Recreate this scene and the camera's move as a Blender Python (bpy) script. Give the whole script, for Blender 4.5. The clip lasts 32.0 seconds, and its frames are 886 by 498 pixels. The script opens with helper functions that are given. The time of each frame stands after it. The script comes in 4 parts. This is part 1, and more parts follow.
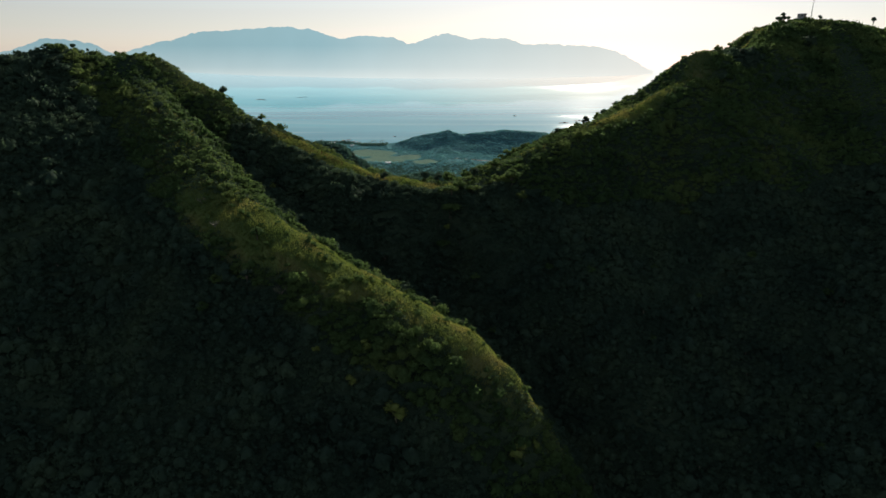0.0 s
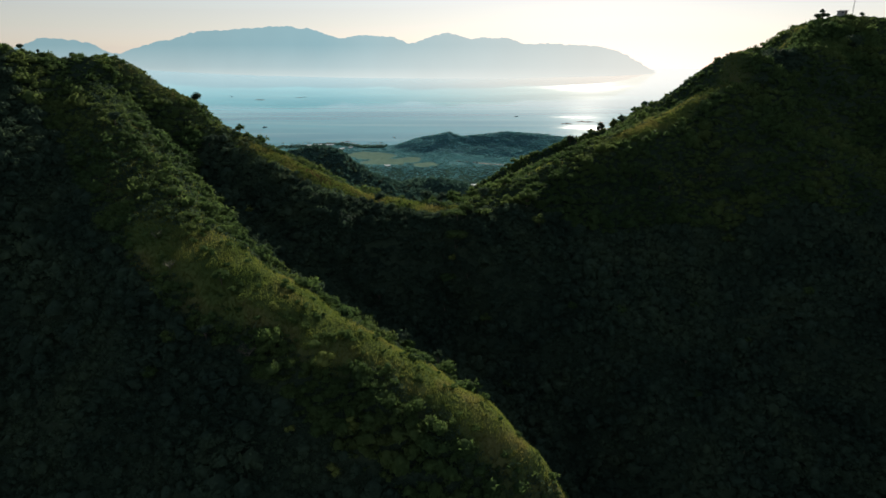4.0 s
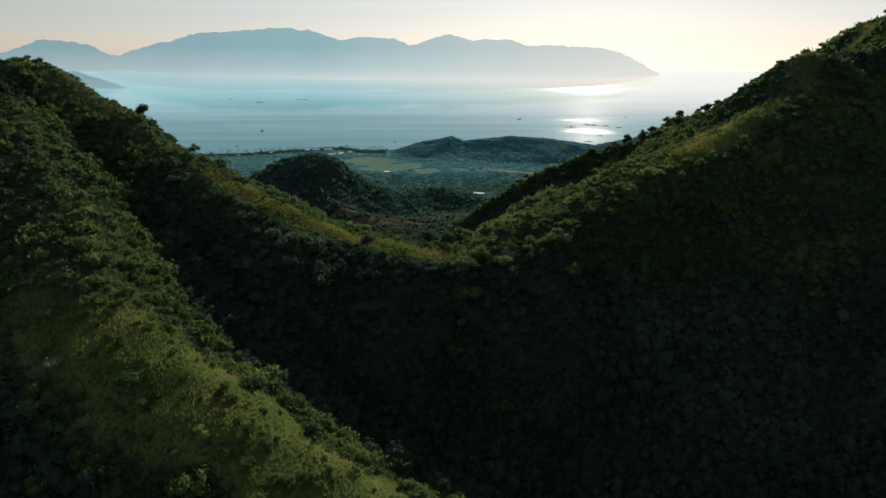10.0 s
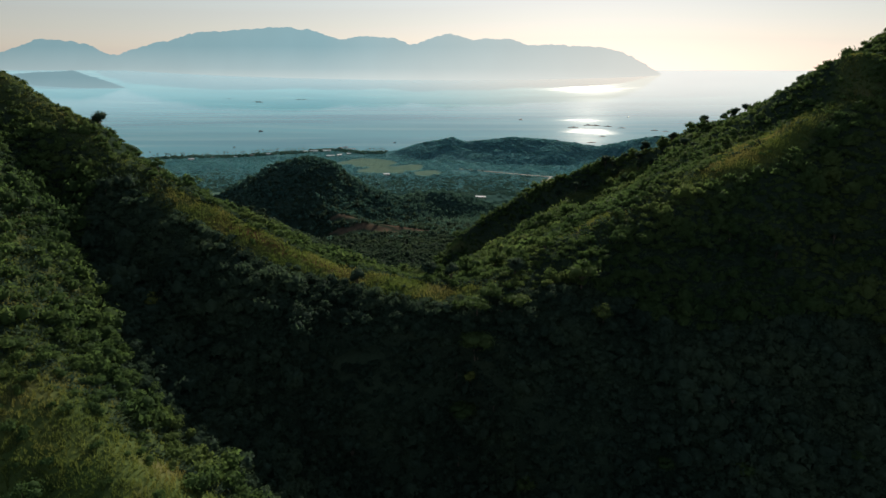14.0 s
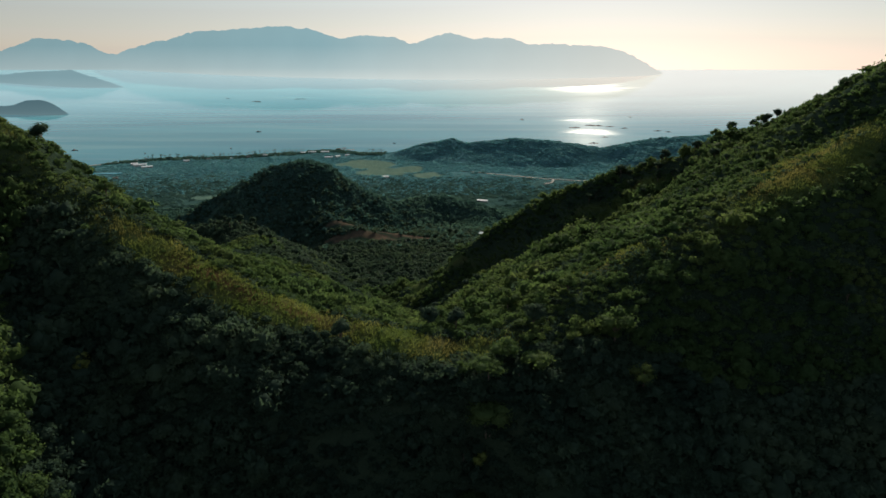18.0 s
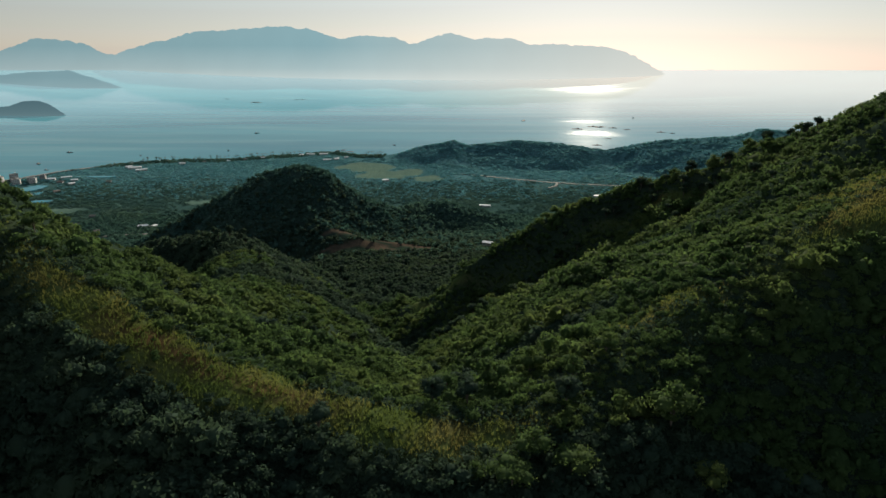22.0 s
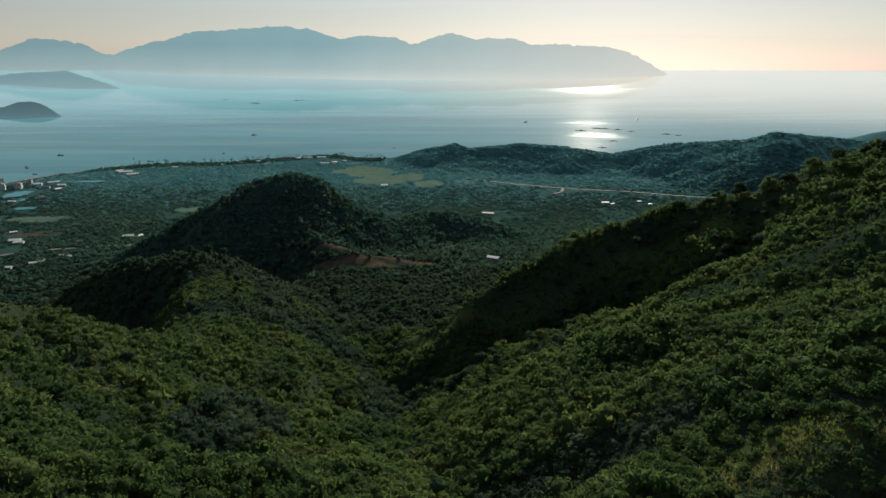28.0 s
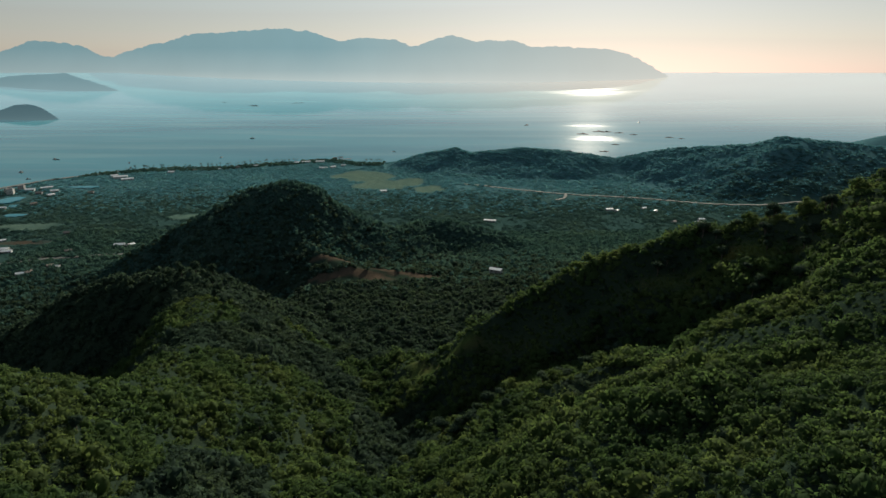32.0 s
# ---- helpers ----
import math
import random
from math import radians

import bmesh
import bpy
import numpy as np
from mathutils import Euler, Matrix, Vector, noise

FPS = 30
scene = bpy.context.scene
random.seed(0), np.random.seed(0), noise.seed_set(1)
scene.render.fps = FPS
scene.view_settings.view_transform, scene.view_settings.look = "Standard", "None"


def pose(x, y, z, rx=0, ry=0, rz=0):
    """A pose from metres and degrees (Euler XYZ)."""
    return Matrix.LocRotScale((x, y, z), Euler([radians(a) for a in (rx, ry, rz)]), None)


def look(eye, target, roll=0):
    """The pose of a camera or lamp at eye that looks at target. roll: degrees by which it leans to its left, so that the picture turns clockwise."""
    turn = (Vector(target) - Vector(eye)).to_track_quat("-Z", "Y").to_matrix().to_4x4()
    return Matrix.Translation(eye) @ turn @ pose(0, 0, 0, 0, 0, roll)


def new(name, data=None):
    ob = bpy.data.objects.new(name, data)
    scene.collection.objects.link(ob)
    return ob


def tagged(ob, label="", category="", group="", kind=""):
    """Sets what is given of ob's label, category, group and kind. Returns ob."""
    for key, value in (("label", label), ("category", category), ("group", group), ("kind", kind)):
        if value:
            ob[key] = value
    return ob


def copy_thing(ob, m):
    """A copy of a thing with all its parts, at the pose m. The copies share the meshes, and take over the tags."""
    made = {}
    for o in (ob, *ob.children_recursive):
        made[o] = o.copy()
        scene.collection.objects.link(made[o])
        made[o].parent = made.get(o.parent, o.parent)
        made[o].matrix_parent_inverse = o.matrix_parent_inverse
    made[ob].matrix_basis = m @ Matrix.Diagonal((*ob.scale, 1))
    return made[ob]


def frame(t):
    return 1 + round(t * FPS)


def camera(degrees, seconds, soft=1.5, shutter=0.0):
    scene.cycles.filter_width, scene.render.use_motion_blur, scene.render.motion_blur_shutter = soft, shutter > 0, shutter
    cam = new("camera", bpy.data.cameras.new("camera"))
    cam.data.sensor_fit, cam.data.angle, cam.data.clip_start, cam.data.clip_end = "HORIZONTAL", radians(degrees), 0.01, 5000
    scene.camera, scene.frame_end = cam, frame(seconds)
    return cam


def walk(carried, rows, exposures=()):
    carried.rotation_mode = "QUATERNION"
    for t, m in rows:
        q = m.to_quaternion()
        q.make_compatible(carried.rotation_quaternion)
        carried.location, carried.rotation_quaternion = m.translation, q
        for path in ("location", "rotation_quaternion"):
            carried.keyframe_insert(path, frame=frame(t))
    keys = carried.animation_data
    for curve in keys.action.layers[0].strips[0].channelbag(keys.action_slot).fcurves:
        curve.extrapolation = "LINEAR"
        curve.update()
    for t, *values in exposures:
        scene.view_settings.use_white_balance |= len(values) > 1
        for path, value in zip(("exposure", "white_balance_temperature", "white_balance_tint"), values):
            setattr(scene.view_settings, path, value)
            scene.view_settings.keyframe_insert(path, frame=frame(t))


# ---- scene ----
cam = camera(73.757, 32.0)
PATH = [
    (0, pose(0.00, 0.00, 174.79, 72.975, 0, 0.000)),
    (1, pose(-0.25, 7.66, 175.16, 72.979, 0, 0.010)),
    (2, pose(-0.51, 15.36, 175.49, 72.953, 0, 0.018)),
    (3, pose(-0.98, 23.34, 175.87, 72.945, 0, 0.010)),
    (5.5, pose(-1.59, 44.21, 176.49, 72.922, 0, 0.038)),
    (7, pose(-1.89, 55.99, 176.82, 72.993, 0, 0.072)),
    (9, pose(-2.37, 69.64, 177.14, 73.067, 0, 0.099)),
    (11, pose(-2.73, 82.05, 177.37, 73.107, 0, 0.183)),
    (13, pose(-3.25, 94.38, 177.67, 73.054, 0, 0.172)),
    (14.5, pose(-3.50, 103.56, 177.99, 73.040, 0, 0.178)),
    (16.5, pose(-3.64, 115.67, 178.44, 72.995, 0, 0.192)),
    (18, pose(-4.03, 124.79, 178.79, 72.974, 0, 0.181)),
    (20, pose(-4.64, 136.73, 179.26, 72.991, 0, 0.205)),
    (22, pose(-5.19, 148.98, 179.73, 72.997, 0, 0.215)),
    (24, pose(-5.27, 161.41, 180.05, 72.965, 0, 0.254)),
    (25.5, pose(-5.36, 170.78, 180.32, 72.976, 0, 0.261)),
    (27.5, pose(-5.89, 183.33, 180.84, 72.995, 0, 0.292)),
    (28, pose(-5.96, 186.26, 181.04, 73.006, 0, 0.295)),
    (29, pose(-6.03, 191.94, 181.52, 73.050, 0, 0.303)),
    (30, pose(-6.21, 197.06, 181.98, 73.103, 0, 0.320)),
    (31, pose(-6.37, 201.66, 182.46, 73.161, 0, 0.313)),
    (32, pose(-6.52, 205.88, 182.96, 73.185, 0, 0.309)),
]
walk(cam, PATH, exposures=[(0, 0.31, 6750, 14.5), (5, 0.25, 6750, 14.2), (9, 0.18, 6750, 14), (19, 0.06, 6750, 12.5), (27, 0.0, 6750, 11), (32, -0.12, 6750, 11)])

# ---- light ----
SUN_AZ, SUN_EL = radians(14.0), radians(25.0)      # clockwise from +y, above the horizon
world = bpy.data.worlds.new("sky")
scene.world = world
world.use_nodes = True
wn, wl = world.node_tree.nodes, world.node_tree.links
sky = wn.new("ShaderNodeTexSky")
sky.sky_type, sky.sun_disc = "NISHITA", False
sky.sun_elevation, sky.sun_rotation = SUN_EL, SUN_AZ
sky.altitude, sky.air_density, sky.dust_density, sky.ozone_density = 150, 1.25, 0.28, 5.0
wn["Background"].inputs["Strength"].default_value = 0.079
haze = wn.new("ShaderNodeHueSaturation")              # sea haze takes much of the colour out of the sky
haze.inputs["Hue"].default_value = 0.476
haze.inputs["Saturation"].default_value = 0.52
wl.new(sky.outputs["Color"], haze.inputs["Color"])
veil = wn.new("ShaderNodeMix")                        # and leaves a faint rose cast
veil.data_type, veil.blend_type = "RGBA", "MULTIPLY"
veil.inputs[0].default_value, veil.inputs[7].default_value = 1.0, (1.04, 0.985, 0.965, 1)
wl.new(haze.outputs["Color"], veil.inputs[6])
wl.new(veil.outputs[2], wn["Background"].inputs["Color"])

sun = new("sun", bpy.data.lights.new("sun", "SUN"))
sun.data.energy, sun.data.angle, sun.data.color = 5.0, radians(0.6), (1.0, 0.9, 0.74)
sun.matrix_world = look((math.sin(SUN_AZ) * 900, math.cos(SUN_AZ) * 900, math.tan(SUN_EL) * 900), (0, 0, 0))

# ---- shape of the land ----
# Each ridge: crest points (x, y, z), slope on the side left of its run (one for all or one a point), slope on the right, crest radius (one, or left and right)
RIDGES = [
    # the pass: from the left summit down to the saddle and up to the mast on the right summit
    ([(-120, 250, 178.5), (-112, 251, 176.5), (-104, 251, 170.5), (-92, 248, 165.5), (-83, 244, 157.5), (-69, 236.5, 153.2), (-58, 230, 148.7), (-51.8, 227.5, 146.7), (-46.6, 225, 144.6), (-36.4, 222.5, 140.3), (-26.2, 223.5, 136.6), (-15.2, 220, 135.2),
      (0, 219, 132.5), (16, 226, 135), (28, 234, 139.5), (46, 246, 146), (62, 254, 151.5), (85, 263, 159.5), (106, 268, 170),
      (117, 282, 181.5), (123, 295, 185.5), (144, 310, 190), (179, 335, 197.5), (193, 340, 199), (221, 345, 197), (250, 345, 193),
      (340, 365, 165), (480, 400, 110)],
     (0.8, 0.9, 0.95, 1.05, 1.05, 0.95, 0.75, 0.6, 0.5, 0.46, 0.44, 0.42, 0.42, 0.42, 0.42, 0.42, 0.43, 0.45, 0.55, 0.7, 0.8, 0.85, 0.9, 0.9, 0.9, 0.8, 0.7, 0.7), 0.74, (5, 11.5)),
    # lit spur that comes forward from the left summit
    ([(-124, 242, 174.5), (-111, 227, 168.5), (-98, 211.5, 160.5), (-86, 196, 152), (-72.5, 181.5, 143.7), (-57.5, 168.5, 136.6), (-41, 159.5, 129.6),
      (-26.5, 152.8, 122.8), (-12, 146, 117.2), (3.5, 138.5, 110.8), (15, 132, 103.5), (22, 126, 94.5), (27, 118, 80), (37, 105, 57), (52, 92, 33)], 1.0, 0.9, (8, 14)),
    # left summit running on to the left
    ([(-124, 245, 175), (-135, 239, 179.5), (-144, 231, 182.5), (-155, 217, 178), (-190, 195, 170), (-260, 190, 150), (-420, 230, 110)], (1.1, 0.8, 0.7, 0.7, 0.7, 0.7, 0.7), (1.1, 0.9, 0.75, 0.75, 0.75, 0.75, 0.75), 6),
    # back of the left summit and the wooded spur beyond the pass
    ([(-119, 252, 176), (-111, 262, 166), (-99, 275, 151), (-90, 293, 136.5), (-87, 311, 124.5), (-83, 328, 113.5), (-84, 345, 106), (-92, 390, 96), (-115, 450, 87),
      (-138, 496, 79), (-162, 530, 58), (-190, 570, 26)], (0.7, 0.75, 0.85, 0.9, 1.0, 1.05, 1.05, 1.05, 0.95, 0.85, 0.8, 0.8), (1.0, 0.9, 0.75, 0.65, 0.6, 0.6, 0.6, 0.6, 0.6, 0.6, 0.6, 0.6), 6),
    # shoulder of the wooded spur
    ([(-138, 496, 78.5), (-148, 497, 82.0), (-166, 499, 79.5), (-188, 504, 75), (-212, 512, 66), (-240, 526, 47)], 0.75, 0.6, 7),
    # green spur on the right beyond the pass
    ([(121, 293, 180.5), (97, 293, 162), (84, 300, 155.5), (72, 308, 141), (61, 315, 133), (46, 325, 119), (30, 340, 96), (10, 350, 79),
      (-8, 362, 65), (-20, 376, 55)], 0.6, 0.9, 7),
    # far right ridge behind it
    ([(193, 343, 195), (152, 361, 169), (115, 354, 157), (92, 357, 150), (72, 378, 138.5), (50, 386, 130.5), (33, 391, 124), (18, 397, 112),
      (4, 406, 94), (-13, 420, 77), (-22, 438, 60)], 0.36, 0.6, 6),
    # shoulder of the right summit toward the viewer
    ([(205, 335, 195), (186, 262, 160), (160, 190, 122), (146, 120, 98), (140, 30, 78), (150, -120, 60)], 0.62, 0.62, 14),
    # dark conical hill and its lower neighbour
    ([(-355, 675, 2), (-300, 685, 20), (-250, 690, 46), (-201, 700, 71), (-176, 705, 84), (-147, 710, 90), (-122, 712, 85), (-103, 715, 70),
      (-79, 720, 55), (-53, 728, 43), (-28, 750, 44), (0, 760, 43), (34, 765, 33), (70, 770, 20), (95, 772, 5)], 0.55, 0.5, 9),
    # cut bank at the foot of the hill
    ([(-120, 650, 52), (-74, 612, 46), (-12, 630, 32)], 0.5, 0.8, 6),
    # headland along the shore
    ([(-129, 1372, 3), (-50, 1360, 28), (11, 1354, 40), (38, 1346, 31), (136, 1330, 43), (219, 1310, 39), (305, 1290, 29), (391, 1260, 51),
      (502, 1200, 65), (534, 1176, 81), (590, 1160, 76), (642, 1140, 72), (700, 1115, 66), (820, 1080, 60), (1000, 1010, 40)], 0.36, 0.30, 14),
    ([(900, 1660, 0), (1037, 1700, 12), (1110, 1700, 36), (1250, 1690, 50), (1400, 1680, 20)], 0.3, 0.3, 15),
]
# Each gully: floor points (x, y, z), how steeply its sides rise, floor radius
GULLIES = [
    ([(120, 316, 164), (97, 325, 146), (76, 338, 126), (50, 352, 106), (25, 364, 88), (2, 374, 72), (-20, 384, 61)], 0.62, 3, 26),
    ([(-4, 238, 127), (-9, 270, 111), (-15, 310, 92), (-20, 350, 72), (-24.6, 388, 57), (-34, 413, 53.5), (-45, 440, 51),
      (-58, 470, 49), (-72, 505, 46.5), (-78, 535, 44)], 0.8, 5, 20),
    ([(-98, 237, 164), (-75, 221, 147), (-52, 201, 128), (-28, 186, 111), (3, 176, 95), (28, 159, 77), (53, 134, 54), (70, 100, 40)], 0.9, 3, 10),
    ([(-150, 330, 108), (-158, 370, 84), (-172, 412, 64), (-205, 446, 44), (-270, 470, 22)], 0.5, 5, 30),
]
COAST_X = (-2600, -1500, -900, -713, -695, -677, -631, -547, -441, -312, -285, -237, -180, -134, 0, 300, 600, 900, 1500, 2600)
COAST_Y = (300, 700, 1000, 1106, 1160, 1192, 1287, 1335, 1352, 1415, 1452, 1455, 1404, 1410, 1420, 1390, 1330, 1250, 1100, 700)


def smoothstep(v, a, b):
    u = np.clip((v - a) / (b - a), 0, 1)
    return u * u * (3 - 2 * u)


def lattice(ix, iy, seed):
    """A repeatable value in 0..1 for each pair of whole numbers."""
    n = (ix.astype(np.int64) * 374761393 + iy.astype(np.int64) * 668265263 + seed * 1442695041) & 0x7FFFFFFF
    n = ((n ^ (n >> 13)) * 1274126177) & 0x7FFFFFFF
    return ((n ^ (n >> 16)) & 0xFFFF) / 65535.0


def value_noise(x, y, size, seed=0):
    """Smooth noise in -1..1 with lumps of that size in metres."""
    x, y = np.asarray(x, float) / size, np.asarray(y, float) / size
    ix, iy = np.floor(x), np.floor(y)
    fx, fy = x - ix, y - iy
    fx, fy = fx * fx * (3 - 2 * fx), fy * fy * (3 - 2 * fy)
    a, b = lattice(ix, iy, seed), lattice(ix + 1, iy, seed)
    c, d = lattice(ix, iy + 1, seed), lattice(ix + 1, iy + 1, seed)
    return (a + (b - a) * fx + (c - a) * fy + (a - b - c + d) * fx * fy) * 2 - 1


def ridge_height(x, y, pts, s_left, s_right, r):
    """Height of the land that one ridge gives, and how far from its crest."""
    total, weight, near = np.zeros(x.shape), np.zeros(x.shape), np.full(x.shape, 1e6)
    steep = s_left if isinstance(s_left, tuple) else (s_left,) * len(pts)
    other = s_right if isinstance(s_right, tuple) else (s_right,) * len(pts)
    for (x0, y0, z0), (x1, y1, z1), s0, s1, r0, r1 in zip(pts, pts[1:], steep, steep[1:], other, other[1:]):
        dx, dy = x1 - x0, y1 - y0
        u = np.clip(((x - x0) * dx + (y - y0) * dy) / (dx * dx + dy * dy), 0, 1)
        px, py = x - x0 - u * dx, y - y0 - u * dy
        d = np.hypot(px, py)
        s = np.where(dx * py - dy * px > 0, s0 + u * (s1 - s0), r0 + u * (r1 - r0))
        w = (d * d + 2.0) ** -3.0
        bend = np.where(dx * py - dy * px > 0, r[0], r[1]) if isinstance(r, tuple) else r
        total += w * (z0 + u * (z1 - z0) - s * (np.sqrt(d * d + bend * bend) - bend))
        weight += w
        near = np.minimum(near, d)
    return total / weight, near


def land(x, y):
    """Height of the land and the distance from the nearest crest, for arrays of places."""
    x, y = np.asarray(x, float), np.asarray(y, float)
    wx = x + 5 * value_noise(x, y, 38, 5) + 1.5 * value_noise(x, y, 13, 6)
    wy = y + 5 * value_noise(x, y, 41, 7) + 1.5 * value_noise(x, y, 12, 8)
    valley = np.interp(y, (-300, 100, 200, 380, 480, 600, 700, 850, 1500), (35, 38, 45, 50, 48, 40, 25, 6, 4))
    base = 6 + (valley - 6) * smoothstep(x, -190, -70) * (1 - smoothstep(x, 160, 420) * smoothstep(y, 380, 600))
    base = base + 1.2 * value_noise(x, y, 90, 2)
    shore = np.interp(x, COAST_X, COAST_Y) + 9 * value_noise(x, y, 60, 3) + 3 * value_noise(x, y, 17, 4)
    base = np.where(y > shore - 25, np.minimum(base, 3.2 - 0.16 * (y - shore + 8)), base)
    base = np.maximum(base, -14)
    total, near = np.zeros(x.shape), np.full(x.shape, 1e6)
    k = 3.0
    total = np.exp(np.clip((base - 100) / k, -60, 60))
    for pts, sl, sr, r in RIDGES:
        mix = np.clip(ridge_soft(x, y, pts), 0, 1)
        h, d = ridge_height(x + (wx - x) * mix, y + (wy - y) * mix, pts, sl, sr, r)
        # gullies and ribs grow away from the crest
        h = h + np.minimum(d, 60) / 60 * (4.0 * value_noise(x, y, 33, 11) + 1.8 * value_noise(x, y, 14, 12))
        total += np.exp(np.clip((h - 100) / k, -60, 60))
        near = np.minimum(near, np.where(h > base - 3, d, 1e6))
    z = 100 + k * np.log(total)
    for pts, rise, r, wide in GULLIES:
        floor, d = ridge_height(wx, wy, pts, -rise, -rise, r)
        floor = floor + 1.5 * value_noise(x, y, 21, 15) + np.minimum(d, 35) / 35 * (5.0 * value_noise(x, y, 24, 16) + 2.6 * value_noise(x, y, 11, 19)) + 0.03 * np.maximum(d - wide, 0) ** 2
        z = np.minimum(z, floor) - 1.5 * np.log(1 + np.exp(-np.abs(z - floor) / 1.5))
    lumpy = smoothstep(near, 5, 22) * smoothstep(y, 236, 262) * (1 - smoothstep(y, 470, 560))
    z = z + lumpy * (2.6 * value_noise(x, y, 19, 17) + 1.3 * value_noise(x, y, 9.5, 18))
    z = z + 0.5 * value_noise(x, y, 9, 13) + 0.25 * value_noise(x, y, 4, 14)
    return z, near


def ridge_soft(x, y, pts):
    """0 on the crest, 1 well away from it."""
    near = np.full(x.shape, 1e6)
    for (x0, y0, z0), (x1, y1, z1) in zip(pts, pts[1:]):
        dx, dy = x1 - x0, y1 - y0
        u = np.clip(((x - x0) * dx + (y - y0) * dy) / (dx * dx + dy * dy), 0, 1)
        near = np.minimum(near, np.hypot(x - x0 - u * dx, y - y0 - u * dy))
    return smoothstep(near, 4, 30)


def mesh_from(name, verts, faces, mats, face_mat=None, smooth=False):
    """A mesh from arrays of places and of faces that all have the same number of corners."""
    me = bpy.data.meshes.new(name)
    verts, faces = np.asarray(verts, np.float32), np.asarray(faces, np.int32)
    n = faces.shape[1]
    me.vertices.add(len(verts))
    me.vertices.foreach_set("co", verts.ravel())
    me.loops.add(faces.size)
    me.loops.foreach_set("vertex_index", faces.ravel())
    me.polygons.add(len(faces))
    me.polygons.foreach_set("loop_start", np.arange(0, faces.size, n, dtype=np.int32))
    if face_mat is not None:
        me.polygons.foreach_set("material_index", np.asarray(face_mat, np.int32))
    me.polygons.foreach_set("use_smooth", np.full(len(faces), smooth))
    for m in mats:
        me.materials.append(m)
    me.update(calc_edges=True)
    return me


def graded(stops):
    """Places along a line: stops of (place, step that holds from there on), the last one ends it."""
    out = []
    for (a, step), (b, _) in zip(stops, stops[1:]):
        n = max(1, round((b - a) / step))
        out += [a + (b - a) * i / n for i in range(n)]
    return np.array(out + [stops[-1][0]], float)


def sheet(xs, ys, zs):
    """Vertices and quads of a grid over xs and ys with heights zs[j, i]."""
    gx, gy = np.meshgrid(xs, ys)
    v = np.stack([gx, gy, zs], -1).reshape(-1, 3)
    nx, ny = len(xs), len(ys)
    i = (np.arange(ny - 1)[:, None] * nx + np.arange(nx - 1)[None, :]).ravel()
    return v, np.stack([i, i + 1, i + nx + 1, i + nx], 1)

# ---- materials ----
def material(name):
    m = bpy.data.materials.new(name)
    m.use_nodes = True
    return m, m.node_tree.nodes, m.node_tree.links, m.node_tree.nodes["Principled BSDF"]


def noise_at(nodes, links, scale, detail=3.0, stretch=None):
    """A noise over places in metres."""
    geo, tex = nodes.new("ShaderNodeNewGeometry"), nodes.new("ShaderNodeTexNoise")
    tex.inputs["Scale"].default_value, tex.inputs["Detail"].default_value = scale, detail
    if stretch:
        vm = nodes.new("ShaderNodeVectorMath")
        vm.operation = "MULTIPLY"
        vm.inputs[1].default_value = stretch
        links.new(geo.outputs["Position"], vm.inputs[0])
        links.new(vm.outputs[0], tex.inputs["Vector"])
    else:
        links.new(geo.outputs["Position"], tex.inputs["Vector"])
    return tex.outputs["Fac"]


def ramp(nodes, links, fac, stops):
    r = nodes.new("ShaderNodeValToRGB")
    el = r.color_ramp.elements
    while len(el) < len(stops):
        el.new(0.5)
    for e, (at, col) in zip(el, stops):
        e.position, e.color = at, (*col, 1)
    links.new(fac, r.inputs["Fac"])
    return r.outputs["Color"]


def mixed(nodes, links, a, b, fac, blend="MIX"):
    n = nodes.new("ShaderNodeMix")
    n.data_type, n.blend_type = "RGBA", blend
    for sock, v in ((n.inputs[6], a), (n.inputs[7], b), (n.inputs[0], fac)):
        if isinstance(v, (int, float)):
            sock.default_value = v
        elif isinstance(v, tuple):
            sock.default_value = (*v, 1)
        else:
            links.new(v, sock)
    return n.outputs[2]


def scaled(nodes, links, v, lo, hi):
    n = nodes.new("ShaderNodeMapRange")
    n.inputs["To Min"].default_value, n.inputs["To Max"].default_value = lo, hi
    links.new(v, n.inputs["Value"])
    return n.outputs["Result"]


def bumped(nodes, links, bsdf, height, strength, distance):
    b = nodes.new("ShaderNodeBump")
    b.inputs["Strength"].default_value, b.inputs["Distance"].default_value = strength, distance
    links.new(height, b.inputs["Height"])
    links.new(b.outputs["Normal"], bsdf.inputs["Normal"])
    return b


